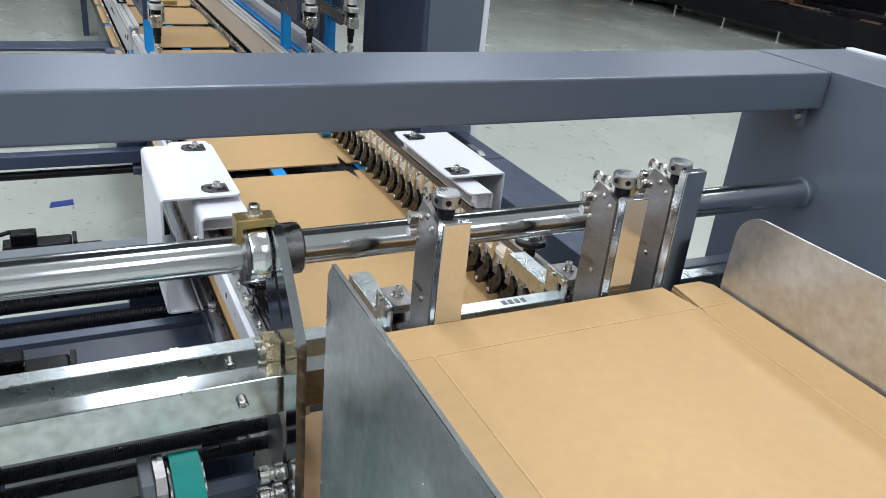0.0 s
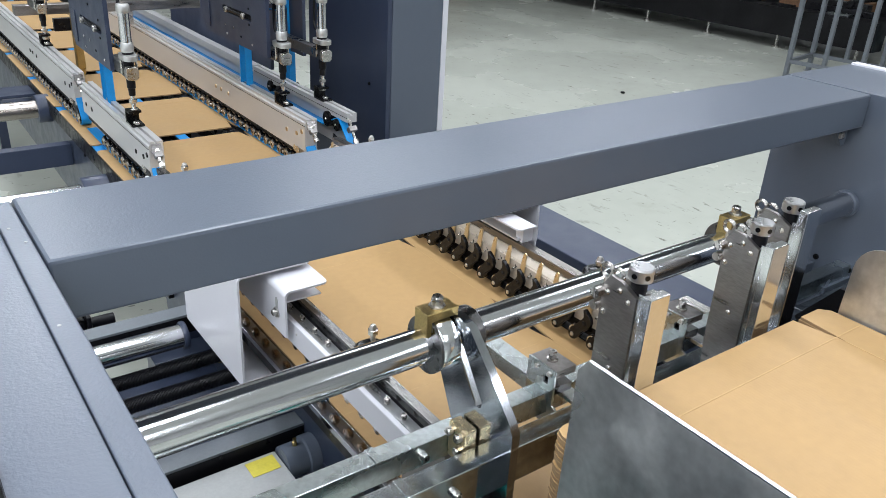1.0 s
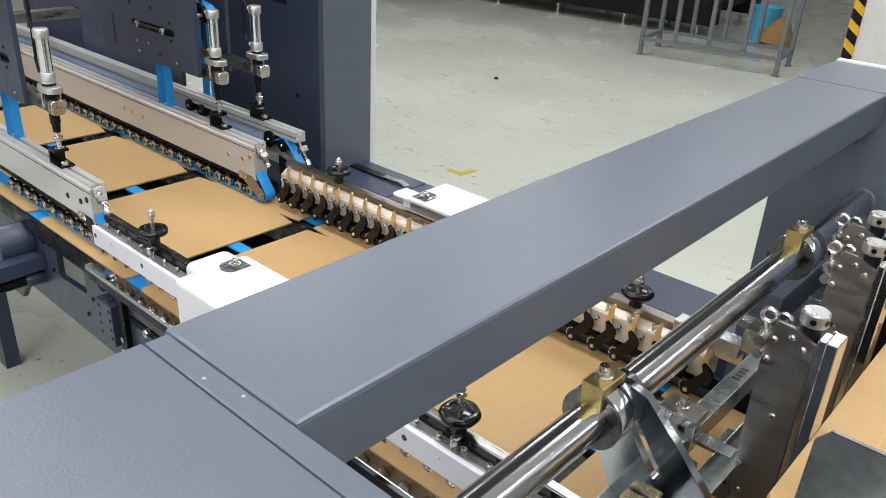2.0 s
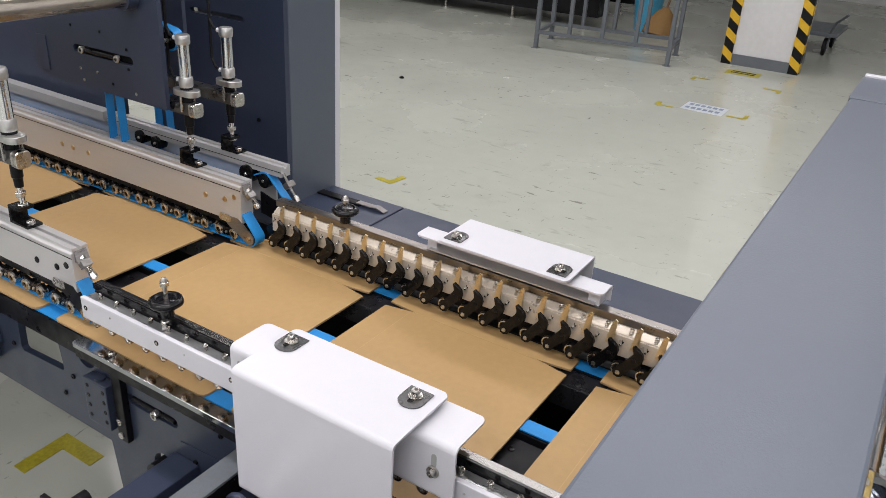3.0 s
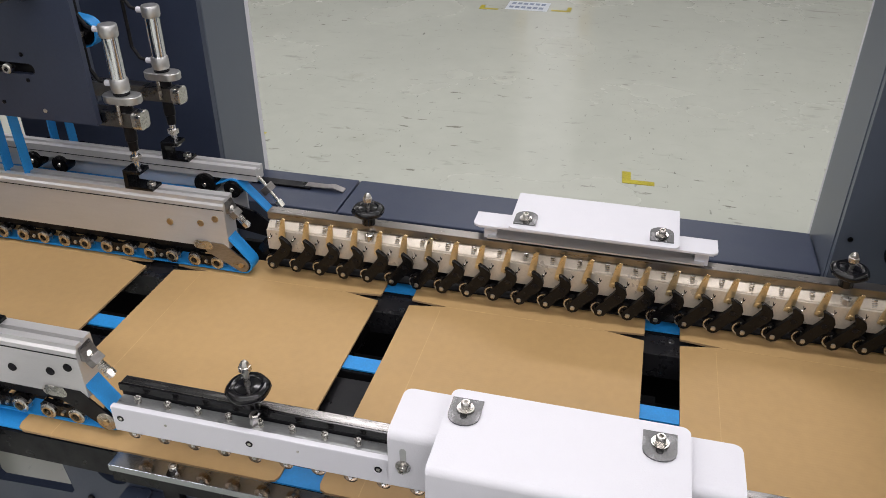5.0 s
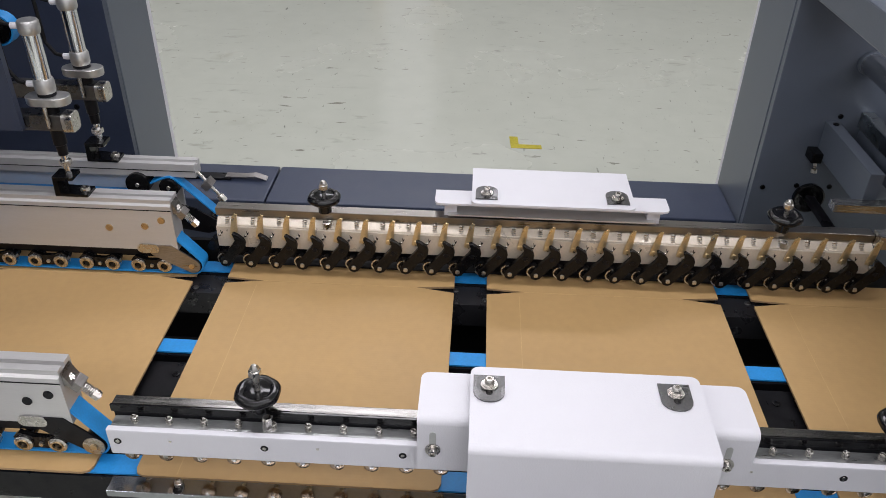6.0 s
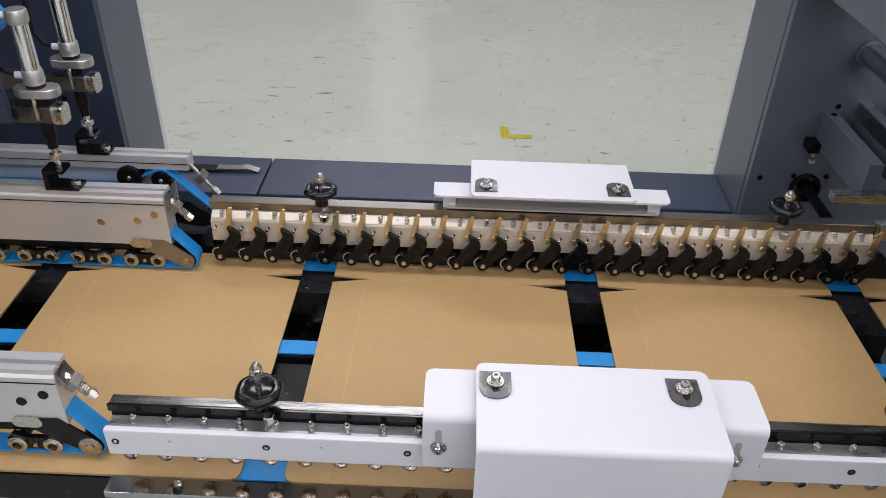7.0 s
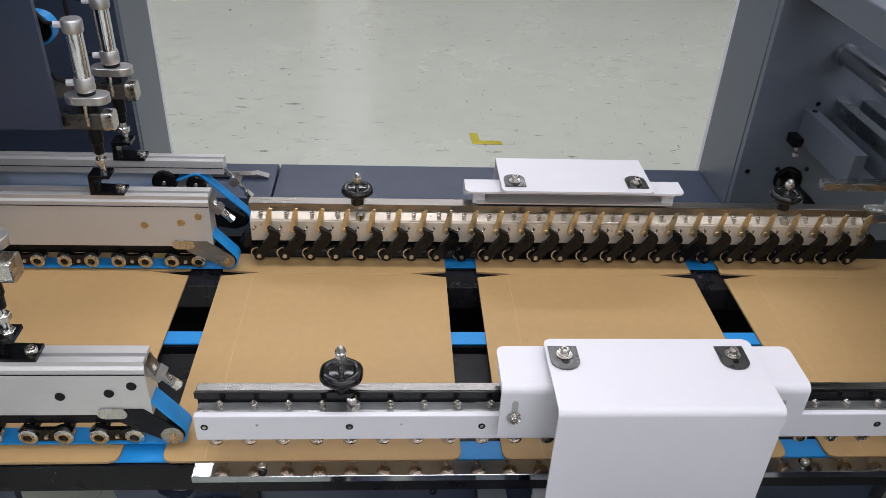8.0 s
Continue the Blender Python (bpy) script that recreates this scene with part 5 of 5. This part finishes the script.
belt_loop(0.290, 2.80)
belt_loop(0.752, 2.815)
belt_loop(0.920, 2.83)
bw = thing("belt_drive", "blue belt over a black wheel beside the plate", "belt drive", (0.80, 2.58, 1.33))
part("wheel", lathe(nb(), (0.775, 2.575, 1.325), (1, 0, 0), [(0, 0.022), (0.03, 0.022)], 20), BLACK, bw)
part("belt", ribbon(nb(), [(2.66, 1.365)] + arc(2.575, 1.325, 0.026, 100, 290, 10) + [(2.66, 1.29)], (0.777, 0.803), 0.003), BLUE, bw)
part("axle", cyl(nb(), (0.748, 2.575, 1.325), (0.81, 2.575, 1.325), 0.006, 10), NICKEL, bw)


# ---- pneumatic lift cylinders ----
def lift_cylinder(x, y, foot_z, arm_y1):
    c = thing("pneumatic_cylinder", "slim steel pneumatic cylinder pressing on a belt carrier", "pneumatic cylinder", (x, y, foot_z), "lift cylinders")
    part("tube", cyl(nb(), (x, y, 1.246), (x, y, 1.330), 0.0145, 24), STEEL, c, "polished cylinder tube")
    part("top_cap", lathe(nb(), (x, y, 1.327), (0, 0, 1), [(0, 0.0165), (0.004, 0.018), (0.020, 0.018), (0.023, 0.016)], 24), INOX, c)
    part("lower_cap", lathe(nb(), (x, y, 1.222), (0, 0, 1), [(0, 0.016), (0.004, 0.0175), (0.022, 0.0175), (0.026, 0.0155)], 24), INOX, c)
    part("flange", prism(nb(), slot(x, y, 0.018, 0.021, math.pi / 2), "z", 1.201, 1.216, 0.001), INOX, c)
    part("collar", lathe(nb(), (x, y, 1.180), (0, 0, 1), [(0, 0.014), (0.042, 0.016)], 18), BLACK_SATIN, c)
    for d in (-0.020, 0.020):
        part("guide_rod", cyl(nb(), (x + d, y, 1.162), (x + d, y, 1.202), 0.0035, 8), NICKEL, c)
    part("arm_block", box(nb(), x - 0.015, x + 0.015, y - 0.022, arm_y1, 1.153, 1.184, 0.002), DARKPLATE, c, "dark arm from the mounting plate")
    part("clamp_end", prism(nb(), rrect(x - 0.021, x + 0.013, 1.151, 1.187, 0.009, 4), "y", y - 0.042, y - 0.0225, 0.0015), NICKEL, c, "rounded chromed clamp end")
    part("rod_sleeve", lathe(nb(), (x, y, 1.100), (0, 0, 1), [(0, 0.009), (0.020, 0.010), (0.022, 0.012), (0.052, 0.012)], 16), BLACK_SATIN, c)
    part("rod", cyl(nb(), (x, y, foot_z + 0.041), (x, y, 1.105), 0.0062, 12), STEEL, c)
    for z in (1.078, 1.050):
        part("nut", lathe(nb(), (x, y, z), (0, 0, 1), [(0, 0.0105), (0.001, 0.0115), (0.010, 0.0115), (0.011, 0.0105)], 6), NICKEL, c)
    f = part("foot", prism(nb(), [(y - 0.036, foot_z), (y - 0.036, foot_z + 0.006), (y + 0.016, foot_z + 0.006), (y + 0.016, foot_z + 0.034), (y - 0.014, foot_z + 0.034), (y - 0.014, foot_z + 0.041), (y + 0.024, foot_z + 0.041), (y + 0.026, foot_z)], "x", x - 0.020, x + 0.016, 0.001), BLACK, c, "black steel foot")
    part("foot_bolt", screw(nb(), (x - 0.004, y - 0.026, foot_z + 0.006), (0, 0, 1), 0.009, 0.008), NICKEL, f)
    for z, k in ((1.339, 0.05), (1.236, 0.03)):
        bm = nb()
        cyl(bm, (x, y + 0.015, z), (x, y + 0.030, z), 0.006, 10)
        part("fitting", bm, WHITE, c, "white push-in fitting")
        sweep(bm := nb(), [(x, y + 0.028, z), (x, y + 0.045, z + 0.004), (x + 0.004, y + 0.062, z + 0.025), (x + 0.008, y + 0.066, z + 0.09 + k), (x + 0.01, y + 0.070, 1.50 + k), (x + 0.01, y + 0.072, 1.70)], 0.0038, 8)
        part("air_hose", bm, RUBBER, c, "black air hose")


lift_cylinder(0.298, 2.500, 1.0175, 2.66)
lift_cylinder(0.764, 2.510, 1.0205, 2.60)
lift_cylinder(0.902, 2.508, 1.0225, 2.80)
lift_cylinder(0.296, 3.62, 1.0305, 3.80)

# upper pipe between the plates and the aisle side
pp = thing("cross_pipe", "worn bare steel pipe between the mounting plates", "pipe", (0.3, 2.64, 1.42))
part("pipe", cyl(nb(), (0.735, 2.64, 1.425), (-0.35, 2.64, 1.425), 0.022, 24), PIPE, pp)
part("collar", lathe(nb(), (0.70, 2.64, 1.425), (1, 0, 0), [(0, 0.022), (0, 0.030), (0.03, 0.030), (0.03, 0.022)], 24), SLATE_DARK, pp)

# bar and brass glue head beyond
cbx = thing("cross_beam", "dark steel cross beam over the belts", "beam", (0.5, 3.95, 1.1))
part("beam", box(nb(), 0.25, 1.19, 3.93, 3.98, 1.09, 1.13, 0.002), BRUSHED, cbx)
part("hanger", box(nb(), 0.70, 0.72, 3.935, 3.955, 1.03, 1.089), NICKEL, cbx)
gh = thing("glue_head", "brass glue nozzle assembly over the blanks", "glue head", (0.45, 3.75, 0.9))
part("column", box(nb(), 0.42, 0.45, 3.72, 3.76, 0.90, 1.12, 0.003), BRASS, gh)
part("nozzle", lathe(nb(), (0.435, 3.74, 0.862), (0, 0, 1), [(0, 0.005), (0.02, 0.016), (0.038, 0.016)], 14), BRASS, gh)
part("valve", cyl(nb(), (0.46, 3.73, 1.02), (0.53, 3.73, 1.02), 0.016, 14), BRASS, gh)
part("slide", box(nb(), 0.36, 0.52, 3.765, 3.79, 1.05, 1.10, 0.002), BLACK_SATIN, gh)


# ---- aisle-side panel below the belts ----
sd = thing("belt_side_frame", "slate machined side frame with openings, dimmed in colour", "machine frame", (0.25, 2.4, 0.4))
po = [(1.10, 0.40), (1.10, 0.826), (2.235, 0.826), (4.9, 0.826), (4.9, 0.52), (2.86, 0.50), (2.80, 0.577), (2.255, 0.574), (2.235, 0.40)]
ph = [[(2.402, 0.802), (2.392, 0.708), (2.398, 0.700), (2.545, 0.692), (2.552, 0.700), (2.548, 0.784), (2.520, 0.786), (2.510, 0.795)], disc(2.303, 0.778, 0.031), slot(2.099, 0.727, 0.062, 0.013), disc(2.079, 0.590, 0.034)]
part("panel", plate_holes(nb(), po, ph, "x", 0.262, 0.278), SLATE_DIMMED, sd)
for y, z in ((2.345, 0.800), (2.36, 0.70), (2.40, 0.64), (2.50, 0.815), (2.57, 0.80), (2.58, 0.70), (2.62, 0.77), (2.85, 0.74), (2.95, 0.62), (3.05, 0.76), (3.30, 0.70), (3.20, 0.55), (1.90, 0.76), (1.85, 0.70), (1.98, 0.655), (2.30, 0.655)):
    part("screw", screw(nb(), (0.262, y, z), (-1, 0, 0), 0.006, 0.004), BLACK_SATIN, sd)
part("cam_block", box(nb(), 0.233, 0.2615, 2.205, 2.280, 0.640, 0.752, 0.003), SLATE_DIMMED, sd)
part("cam_disc", cyl(nb(), (0.248, 2.240, 0.752), (0.248, 2.240, 0.757), 0.011, 20), SLATE_DIMMED, sd)
for z in (0.66, 0.685, 0.71, 0.735):
    for y in (2.216, 2.266):
        part("block_screw", screw(nb(), (0.233, y, z), (-1, 0, 0), 0.005, 0.001), BLACK, sd)
part("stay_bar", box(nb(), 0.246, 0.2615, 2.172, 2.202, 0.615, 0.829, 0.002), BLACK_SATIN, sd)
for z in (0.630, 0.666):
    part("stay_bolt", screw(nb(), (0.246, 2.190, z), (-1, 0, 0), 0.008, 0.004), NICKEL, sd)
part("slot_screw", cyl(nb(), (0.266, 2.035, 0.727), (0.266, 2.163, 0.727), 0.006, 10), BLACK_SATIN, sd)
part("slot_nut", screw(nb(), (0.262, 2.083, 0.727), (-1, 0, 0), 0.011, 0.012), NICKEL, sd)
part("axle_stub", cyl(nb(), (0.235, 2.079, 0.590), (0.30, 2.079, 0.590), 0.024, 22), BLACK_SATIN, sd)
part("angle_bar", box(nb(), 0.12, 0.2615, 1.90, 1.97, 0.55, 0.60, 0.002), SLATE_DIMMED, sd)
part("base_skirt", box(nb(), 0.14, 0.30, 1.10, 2.20, 0.0, 0.395, 0.003), SLATE_DIMMED, sd)
part("grease_nipple", lathe(nb(), (0.262, 1.84, 0.60), (-1, 0, 0), [(0, 0.007), (0.008, 0.007), (0.010, 0.004), (0.018, 0.005)], 8), BRASS, sd)
part("panel_step", prism(nb(), [(1.10, 0.665), (1.80, 0.665), (1.88, 0.700), (2.02, 0.690), (2.03, 0.672), (1.90, 0.676), (1.82, 0.640), (1.10, 0.640)], "x", 0.2595, 0.2618), SLATE_DIMMED, sd)
for y in (1.15, 1.6):
    part("rib", box(nb(), 0.235, 0.2615, y, y + 0.02, 0.67, 0.829, 0.001), BRUSHED, sd)


# shafts, screws and motors on the aisle side, between the post and the belts
def shaft_line(nm, lab, cat, x0, x1, y, z, r, material, grp="", hub=1.5, hl=0.034):
    s = thing(nm, lab, cat, (x0, y, z), grp)
    part("bar", cyl(nb(), (x0, y, z), (x1, y, z), r, 28), material, s)
    part("hub", lathe(nb(), (x1 - hl, y, z), (1, 0, 0), [(0, r), (0, r * hub - 0.002), (0.003, r * hub), (hl - 0.003, r * hub), (hl - 0.0005, r * hub * 0.95)], 28), SLATE_DARK, s)
    return s


shaft_line("drive_shaft", "polished shaft leading to the belts", "shaft", -0.40, 0.15, 1.73, 0.767, 0.026, CHROME, "aisle-side shafts", 1.2, 0.012)
for y, z, r in ((1.720, 0.697, 0.0165), (1.690, 0.655, 0.0175)):
    s = thing("lead_screw", "black threaded adjusting spindle", "spindle", (-0.4, y, z), "adjusting spindles")
    prof = []
    for i in range(220):
        prof += [(0.003 * i, r - 0.0008), (0.003 * i + 0.0015, r)]
    part("thread", lathe(nb(), (-0.40, y, z), (1, 0, 0), prof + [(0.6615, r - 0.0008)], 16), BLACK_SATIN, s)
for y0, y1, z0, z1 in ((1.786, 1.832, 0.735, 0.782), (1.386, 1.430, 0.655, 0.708)):
    cs = thing("tie_rail", "dark grey channel tie below the cross shaft", "rail", (0, y0, z0), "tie rails")
    part("top_flange", box(nb(), -0.42, 0.2615, y0, y1, z1 - 0.006, z1, 0.001), TUBE_GREY, cs)
    part("front_web", box(nb(), -0.42, 0.2615, y0, y0 + 0.006, z0, z1 - 0.0062), BLACK_SATIN, cs)
    part("rear_web", box(nb(), -0.42, 0.2615, y1 - 0.006, y1, z0, z1 - 0.0062), BLACK_SATIN, cs)
cs = thing("tie_rail", "dark channel tie between the frames", "rail", (0, 2.07, 0.62), "tie rails")
part("rail", box(nb(), -0.42, 0.2615, 1.97, 2.04, 0.59, 0.653, 0.003), SLATE_DARK, cs)
cs = thing("tie_rail", "flat slate steel tie strip across the drive trough", "rail", (0, 1.47, 0.75), "tie rails")
part("strip", box(nb(), -0.40, 0.2615, 1.462, 1.490, 0.740, 0.753, 0.001), SLATE_DARK, cs)
tg = thing("drive_trough", "slate sheet trough below the aisle-side shafts", "machine cover", (0, 1.4, 0.5))
part("back_sheet", box(nb(), -0.40, 0.2615, 1.50, 1.512, 0.42, 0.63, 0.002), SLATE_DARK, tg)
part("rear_sheet", box(nb(), -0.40, 0.2615, 1.513, 1.93, 0.545, 0.555, 0.001), SLATE_DARK, tg)
part("bottom_sheet", box(nb(), -0.40, 0.139, 1.30, 1.499, 0.42, 0.43, 0.001), SLATE_DARK, tg)
for y, z in ((0.90, 0.902), (0.90, 0.870)):
    s = thing("lead_screw", "black threaded adjusting spindle", "spindle", (-0.2, y, z), "adjusting spindles")
    part("bar", cyl(nb(), (-0.212, y, z), (0.2265, y, z), 0.0095, 16), BLACK_SATIN, s)
    bm = nb()
    for i in range(172):
        x = -0.21 + 0.0025 * i
        lathe(bm, (x, y, z), (1, 0, 0), [(0, 0.0097), (0.0008, 0.0110), (0.0016, 0.0097)], 10)
    part("thread", bm, BLACK_SATIN, s)
hx = thing("hex_shaft", "dark hexagonal steel drive shaft", "shaft", (0.0, 0.865, 0.83))
part("bar", cyl(nb(), (-0.212, 0.865, 0.832), (0.2265, 0.865, 0.832), 0.018, 6), SLATE_DARK, hx)
tb = thing("timing_belt", "teal green belt running over a pulley on the hex shaft", "belt", (0.12, 0.865, 0.83))
part("belt", ribbon(nb(), [(0.35, 0.66)] + arc(0.865, 0.846, 0.046, 112, -20, 14) + [(0.93, 0.60)], (0.099, 0.137), 0.004), TEAL, tb)
part("pulley", lathe(nb(), (0.095, 0.865, 0.840), (1, 0, 0), [(0, 0.0185), (0, 0.043), (0.003, 0.043), (0.003, 0.0405), (0.043, 0.0405), (0.043, 0.043), (0.046, 0.043), (0.046, 0.0185)], 28), DARKPLATE, tb)
part("side_cheek", prism(nb(), [(0.825, 0.74), (0.822, 0.866), (0.836, 0.886), (0.896, 0.886), (0.910, 0.866), (0.906, 0.74)], "x", 0.060, 0.078, 0.002), TUBE_GREY, tb, "grey carrier block")
part("cheek_plate", prism(nb(), [(0.832, 0.74), (0.830, 0.872), (0.842, 0.890), (0.890, 0.890), (0.902, 0.872), (0.900, 0.74)], "x", 0.0785, 0.092), BRUSHED, tb)
tb.location += Vector((-0.010, 0, 0.006))
gp = thing("gear_plate", "steel bracket plate holding the spindles", "bracket", (0.24, 0.88, 0.85))
part("plate", prism(nb(), [(0.81, 0.70), (0.81, 0.96), (0.90, 1.00), (0.985, 0.95), (0.985, 0.70)], "x", 0.2265, 0.2455), BRUSHED, gp)

for mx, my, mz in ((-0.085, 1.49, 0.655), (-0.055, 2.06, 0.665)):
    mo = thing("servo_motor", "small black servo motor with a cable", "motor", (mx, my, mz), "servo motors")
    part("body", box(nb(), mx - 0.10, mx + 0.06, my - 0.03, my + 0.03, mz - 0.03, mz + 0.03, 0.006), BLACK, mo)
    part("flange", box(nb(), mx + 0.061, mx + 0.072, my - 0.034, my + 0.034, mz - 0.034, mz + 0.034, 0.002), BLACK_SATIN, mo)
    part("connector_box", box(nb(), mx - 0.08, mx - 0.02, my - 0.022, my + 0.022, mz + 0.031, mz + 0.058, 0.004), BLACK, mo)
    part("shaft", cyl(nb(), (mx + 0.07, my, mz), (mx + 0.13, my, mz), 0.014, 14), BLACK_SATIN, mo)
    part("cable", sweep(nb(), [(mx - 0.08, my, mz + 0.06), (mx - 0.12, my + 0.02, mz + 0.04), (mx - 0.14, my + 0.05, mz - 0.05), (mx - 0.12, my + 0.08, mz - 0.2)], 0.006, 8), RUBBER, mo)

db = thing("drive_box", "low pale drive cover, shade put into its grey, with a yellow sticker", "machine cover", (0.05, 1.25, 0.4))
# pale cover; the shadow it lies in is put into its grey
part("cover", box(nb(), -0.15, 0.19, 1.270, 1.372, 0.20, 0.68, 0.004), COVER_GREY, db, "pale sheet cover")
part("sticker", box(nb(), 0.124, 0.180, 1.320, 1.362, 0.6805, 0.6812), YELLOW_STICKER, db, "yellow warning sticker")
part("base", box(nb(), -0.16, 0.22, 1.25, 1.50, 0.0, 0.199, 0.004), SLATE_DARK, db)
part("drum", lathe(nb(), (0.192, 1.345, 0.665), (1, 0, 0), [(0, 0.026), (0.002, 0.034), (0.045, 0.034), (0.047, 0.040), (0.069, 0.040)], 28), SLATE, db, "slate grey drum")
part("drum_nipple", lathe(nb(), (0.22, 1.345, 0.698), (0, 0, 1), [(0, 0.005), (0.008, 0.005), (0.010, 0.003), (0.016, 0.004)], 8), BRASS, db)

# aisle-side frame and shafts upstream
shaft_line("drive_shaft", "polished shaft with a slate flanged hub", "shaft", -0.40, 0.2615, 2.72, 0.750, 0.028, CHROME, "aisle-side shafts", 1.75, 0.09)
for y, z, r, mt, hub in ((2.665, 0.650, 0.014, BLACK_SATIN, 1.5), (3.56, 0.80, 0.034, PIPE, 1.6)):
    shaft_line("drive_shaft", "long round shaft from the aisle frame to the belts", "shaft", -0.42, 0.2615, y, z, r, mt, "aisle-side shafts", hub, 0.05)
for y, za, zb in ((2.655, 0.683, 0.724), (3.28, 0.66, 0.74), (3.95, 0.66, 0.74)):
    t = thing("tie_rail", "black channel tie between the frames", "rail", (0, y, 0.7), "tie rails")
    part("rail", box(nb(), -0.42, 0.2615, y - 0.025, y + 0.025, za, zb, 0.003), SLATE_DARK, t)
fl = thing("tie_rail", "wide flat steel plate across the aisle side", "rail", (0, 4.0, 0.8), "tie rails")
part("plate", box(nb(), -0.42, 0.2615, 3.75, 3.90, 0.80, 0.812, 0.002), SLATE_DARK, fl)

# brackets on the far frame
fb = thing("frame_bracket", "slate flat brackets reaching in from the side frame", "bracket", (1.1, 0.9, 1.0), "frame brackets")
part("arm", box(nb(), 0.935, 1.1925, 0.930, 0.959, 0.955, 1.036, 0.0015), SLATE, fb)
part("bolt_head", screw(nb(), (1.172, 0.944, 1.0362), (0, 0, 1), 0.007, 0.003), BLACK_SATIN, fb)
fb = thing("frame_bracket", "slate flat bracket with a notch from the side frame", "bracket", (1.1, 0.8, 1.0), "frame brackets")
part("arm", prism(nb(), [(1.1925, 0.968), (1.1925, 1.036), (1.10, 1.036), (1.10, 1.022), (0.935, 1.022), (0.935, 0.968)], "y", 0.852, 0.880), SLATE, fb)
part("bolt_head", screw(nb(), (1.172, 0.866, 1.0362), (0, 0, 1), 0.007, 0.003), BLACK_SATIN, fb)
jb = thing("sensor_block", "small black block with a wing screw on the frame", "sensor", (1.17, 0.99, 0.98))
part("block", box(nb(), 1.150, 1.1925, 0.960, 0.984, 0.948, 0.972, 0.002), BLACK, jb)
part("wing_screw", lathe(nb(), (1.160, 0.970, 0.948), (-0.3, 0, -1), [(0, 0.004), (0.014, 0.004), (0.016, 0.007), (0.026, 0.007)], 10), NICKEL, jb)
bwl = thing("bearing_seat", "black ring bearing seat with a flat lever", "bearing", (1.18, 1.03, 0.87))
part("ring", lathe(nb(), (1.1930, 0.948, 0.838), (-1, 0, 0), [(0, 0.037), (0.010, 0.037), (0.012, 0.033), (0.010, 0.024), (0.004, 0.020)], 26), BLACK, bwl)
part("lever", box(nb(), 0.95, 1.1885, 0.935, 0.956, 0.832, 0.845, 0.002), BLACK_SATIN, bwl)
for y, z in ((0.982, 0.868), (0.905, 0.868), (0.93, 1.048), (0.86, 1.048), (1.06, 0.86)):
    if y < 1.076:
        part("screw", screw(nb(), (1.193, y, z), (-1, 0, 0), 0.006, 0.003), BLACK, bwl)

# dark slate guard plate with a rounded edge by the pile
gpl = thing("guide_cheek", "dark slate cheek plate with a rounded corner", "plate", (0.92, 0.7, 1.0))
part("cheek", prism(nb(), [(0.62, 0.86)] + [(0.62, 1.10)] + arc(0.66, 1.10, 0.04, 180, 90, 6) + [(0.74, 1.14), (0.80, 1.06), (0.80, 0.86)], "x", 0.905, 0.915), BLACK_SATIN, gpl)
part("arm", box(nb(), 0.9155, 1.192, 0.70, 0.74, 1.03, 1.07, 0.002), SLATE_DARK, gpl)
part("bolt", screw(nb(), (0.95, 0.70, 1.05), (0, -1, 0), 0.007, 0.006), NICKEL, gpl)


def motions():
    """Each blank waits below the pile, then runs off with the belts at an even speed."""
    wait_y = 0.490
    for k, b in blanks:
        rows = []
        start = (PITCH * k - (2.03 + PITCH / 2) + wait_y) / SPEED
        times = [i * 0.25 for i in range(33)]
        if 0 < start < 8.0:
            times = sorted(set(times) | {round(start * FPS) / FPS, min(8.0, round(start * FPS) / FPS + 0.1)})
        for t in times:
            y = max(wait_y, 2.03 + PITCH / 2 + SPEED * t - PITCH * k)
            rows.append((t, pose(0, y, BZ)))
        walk(b, rows)


motions()
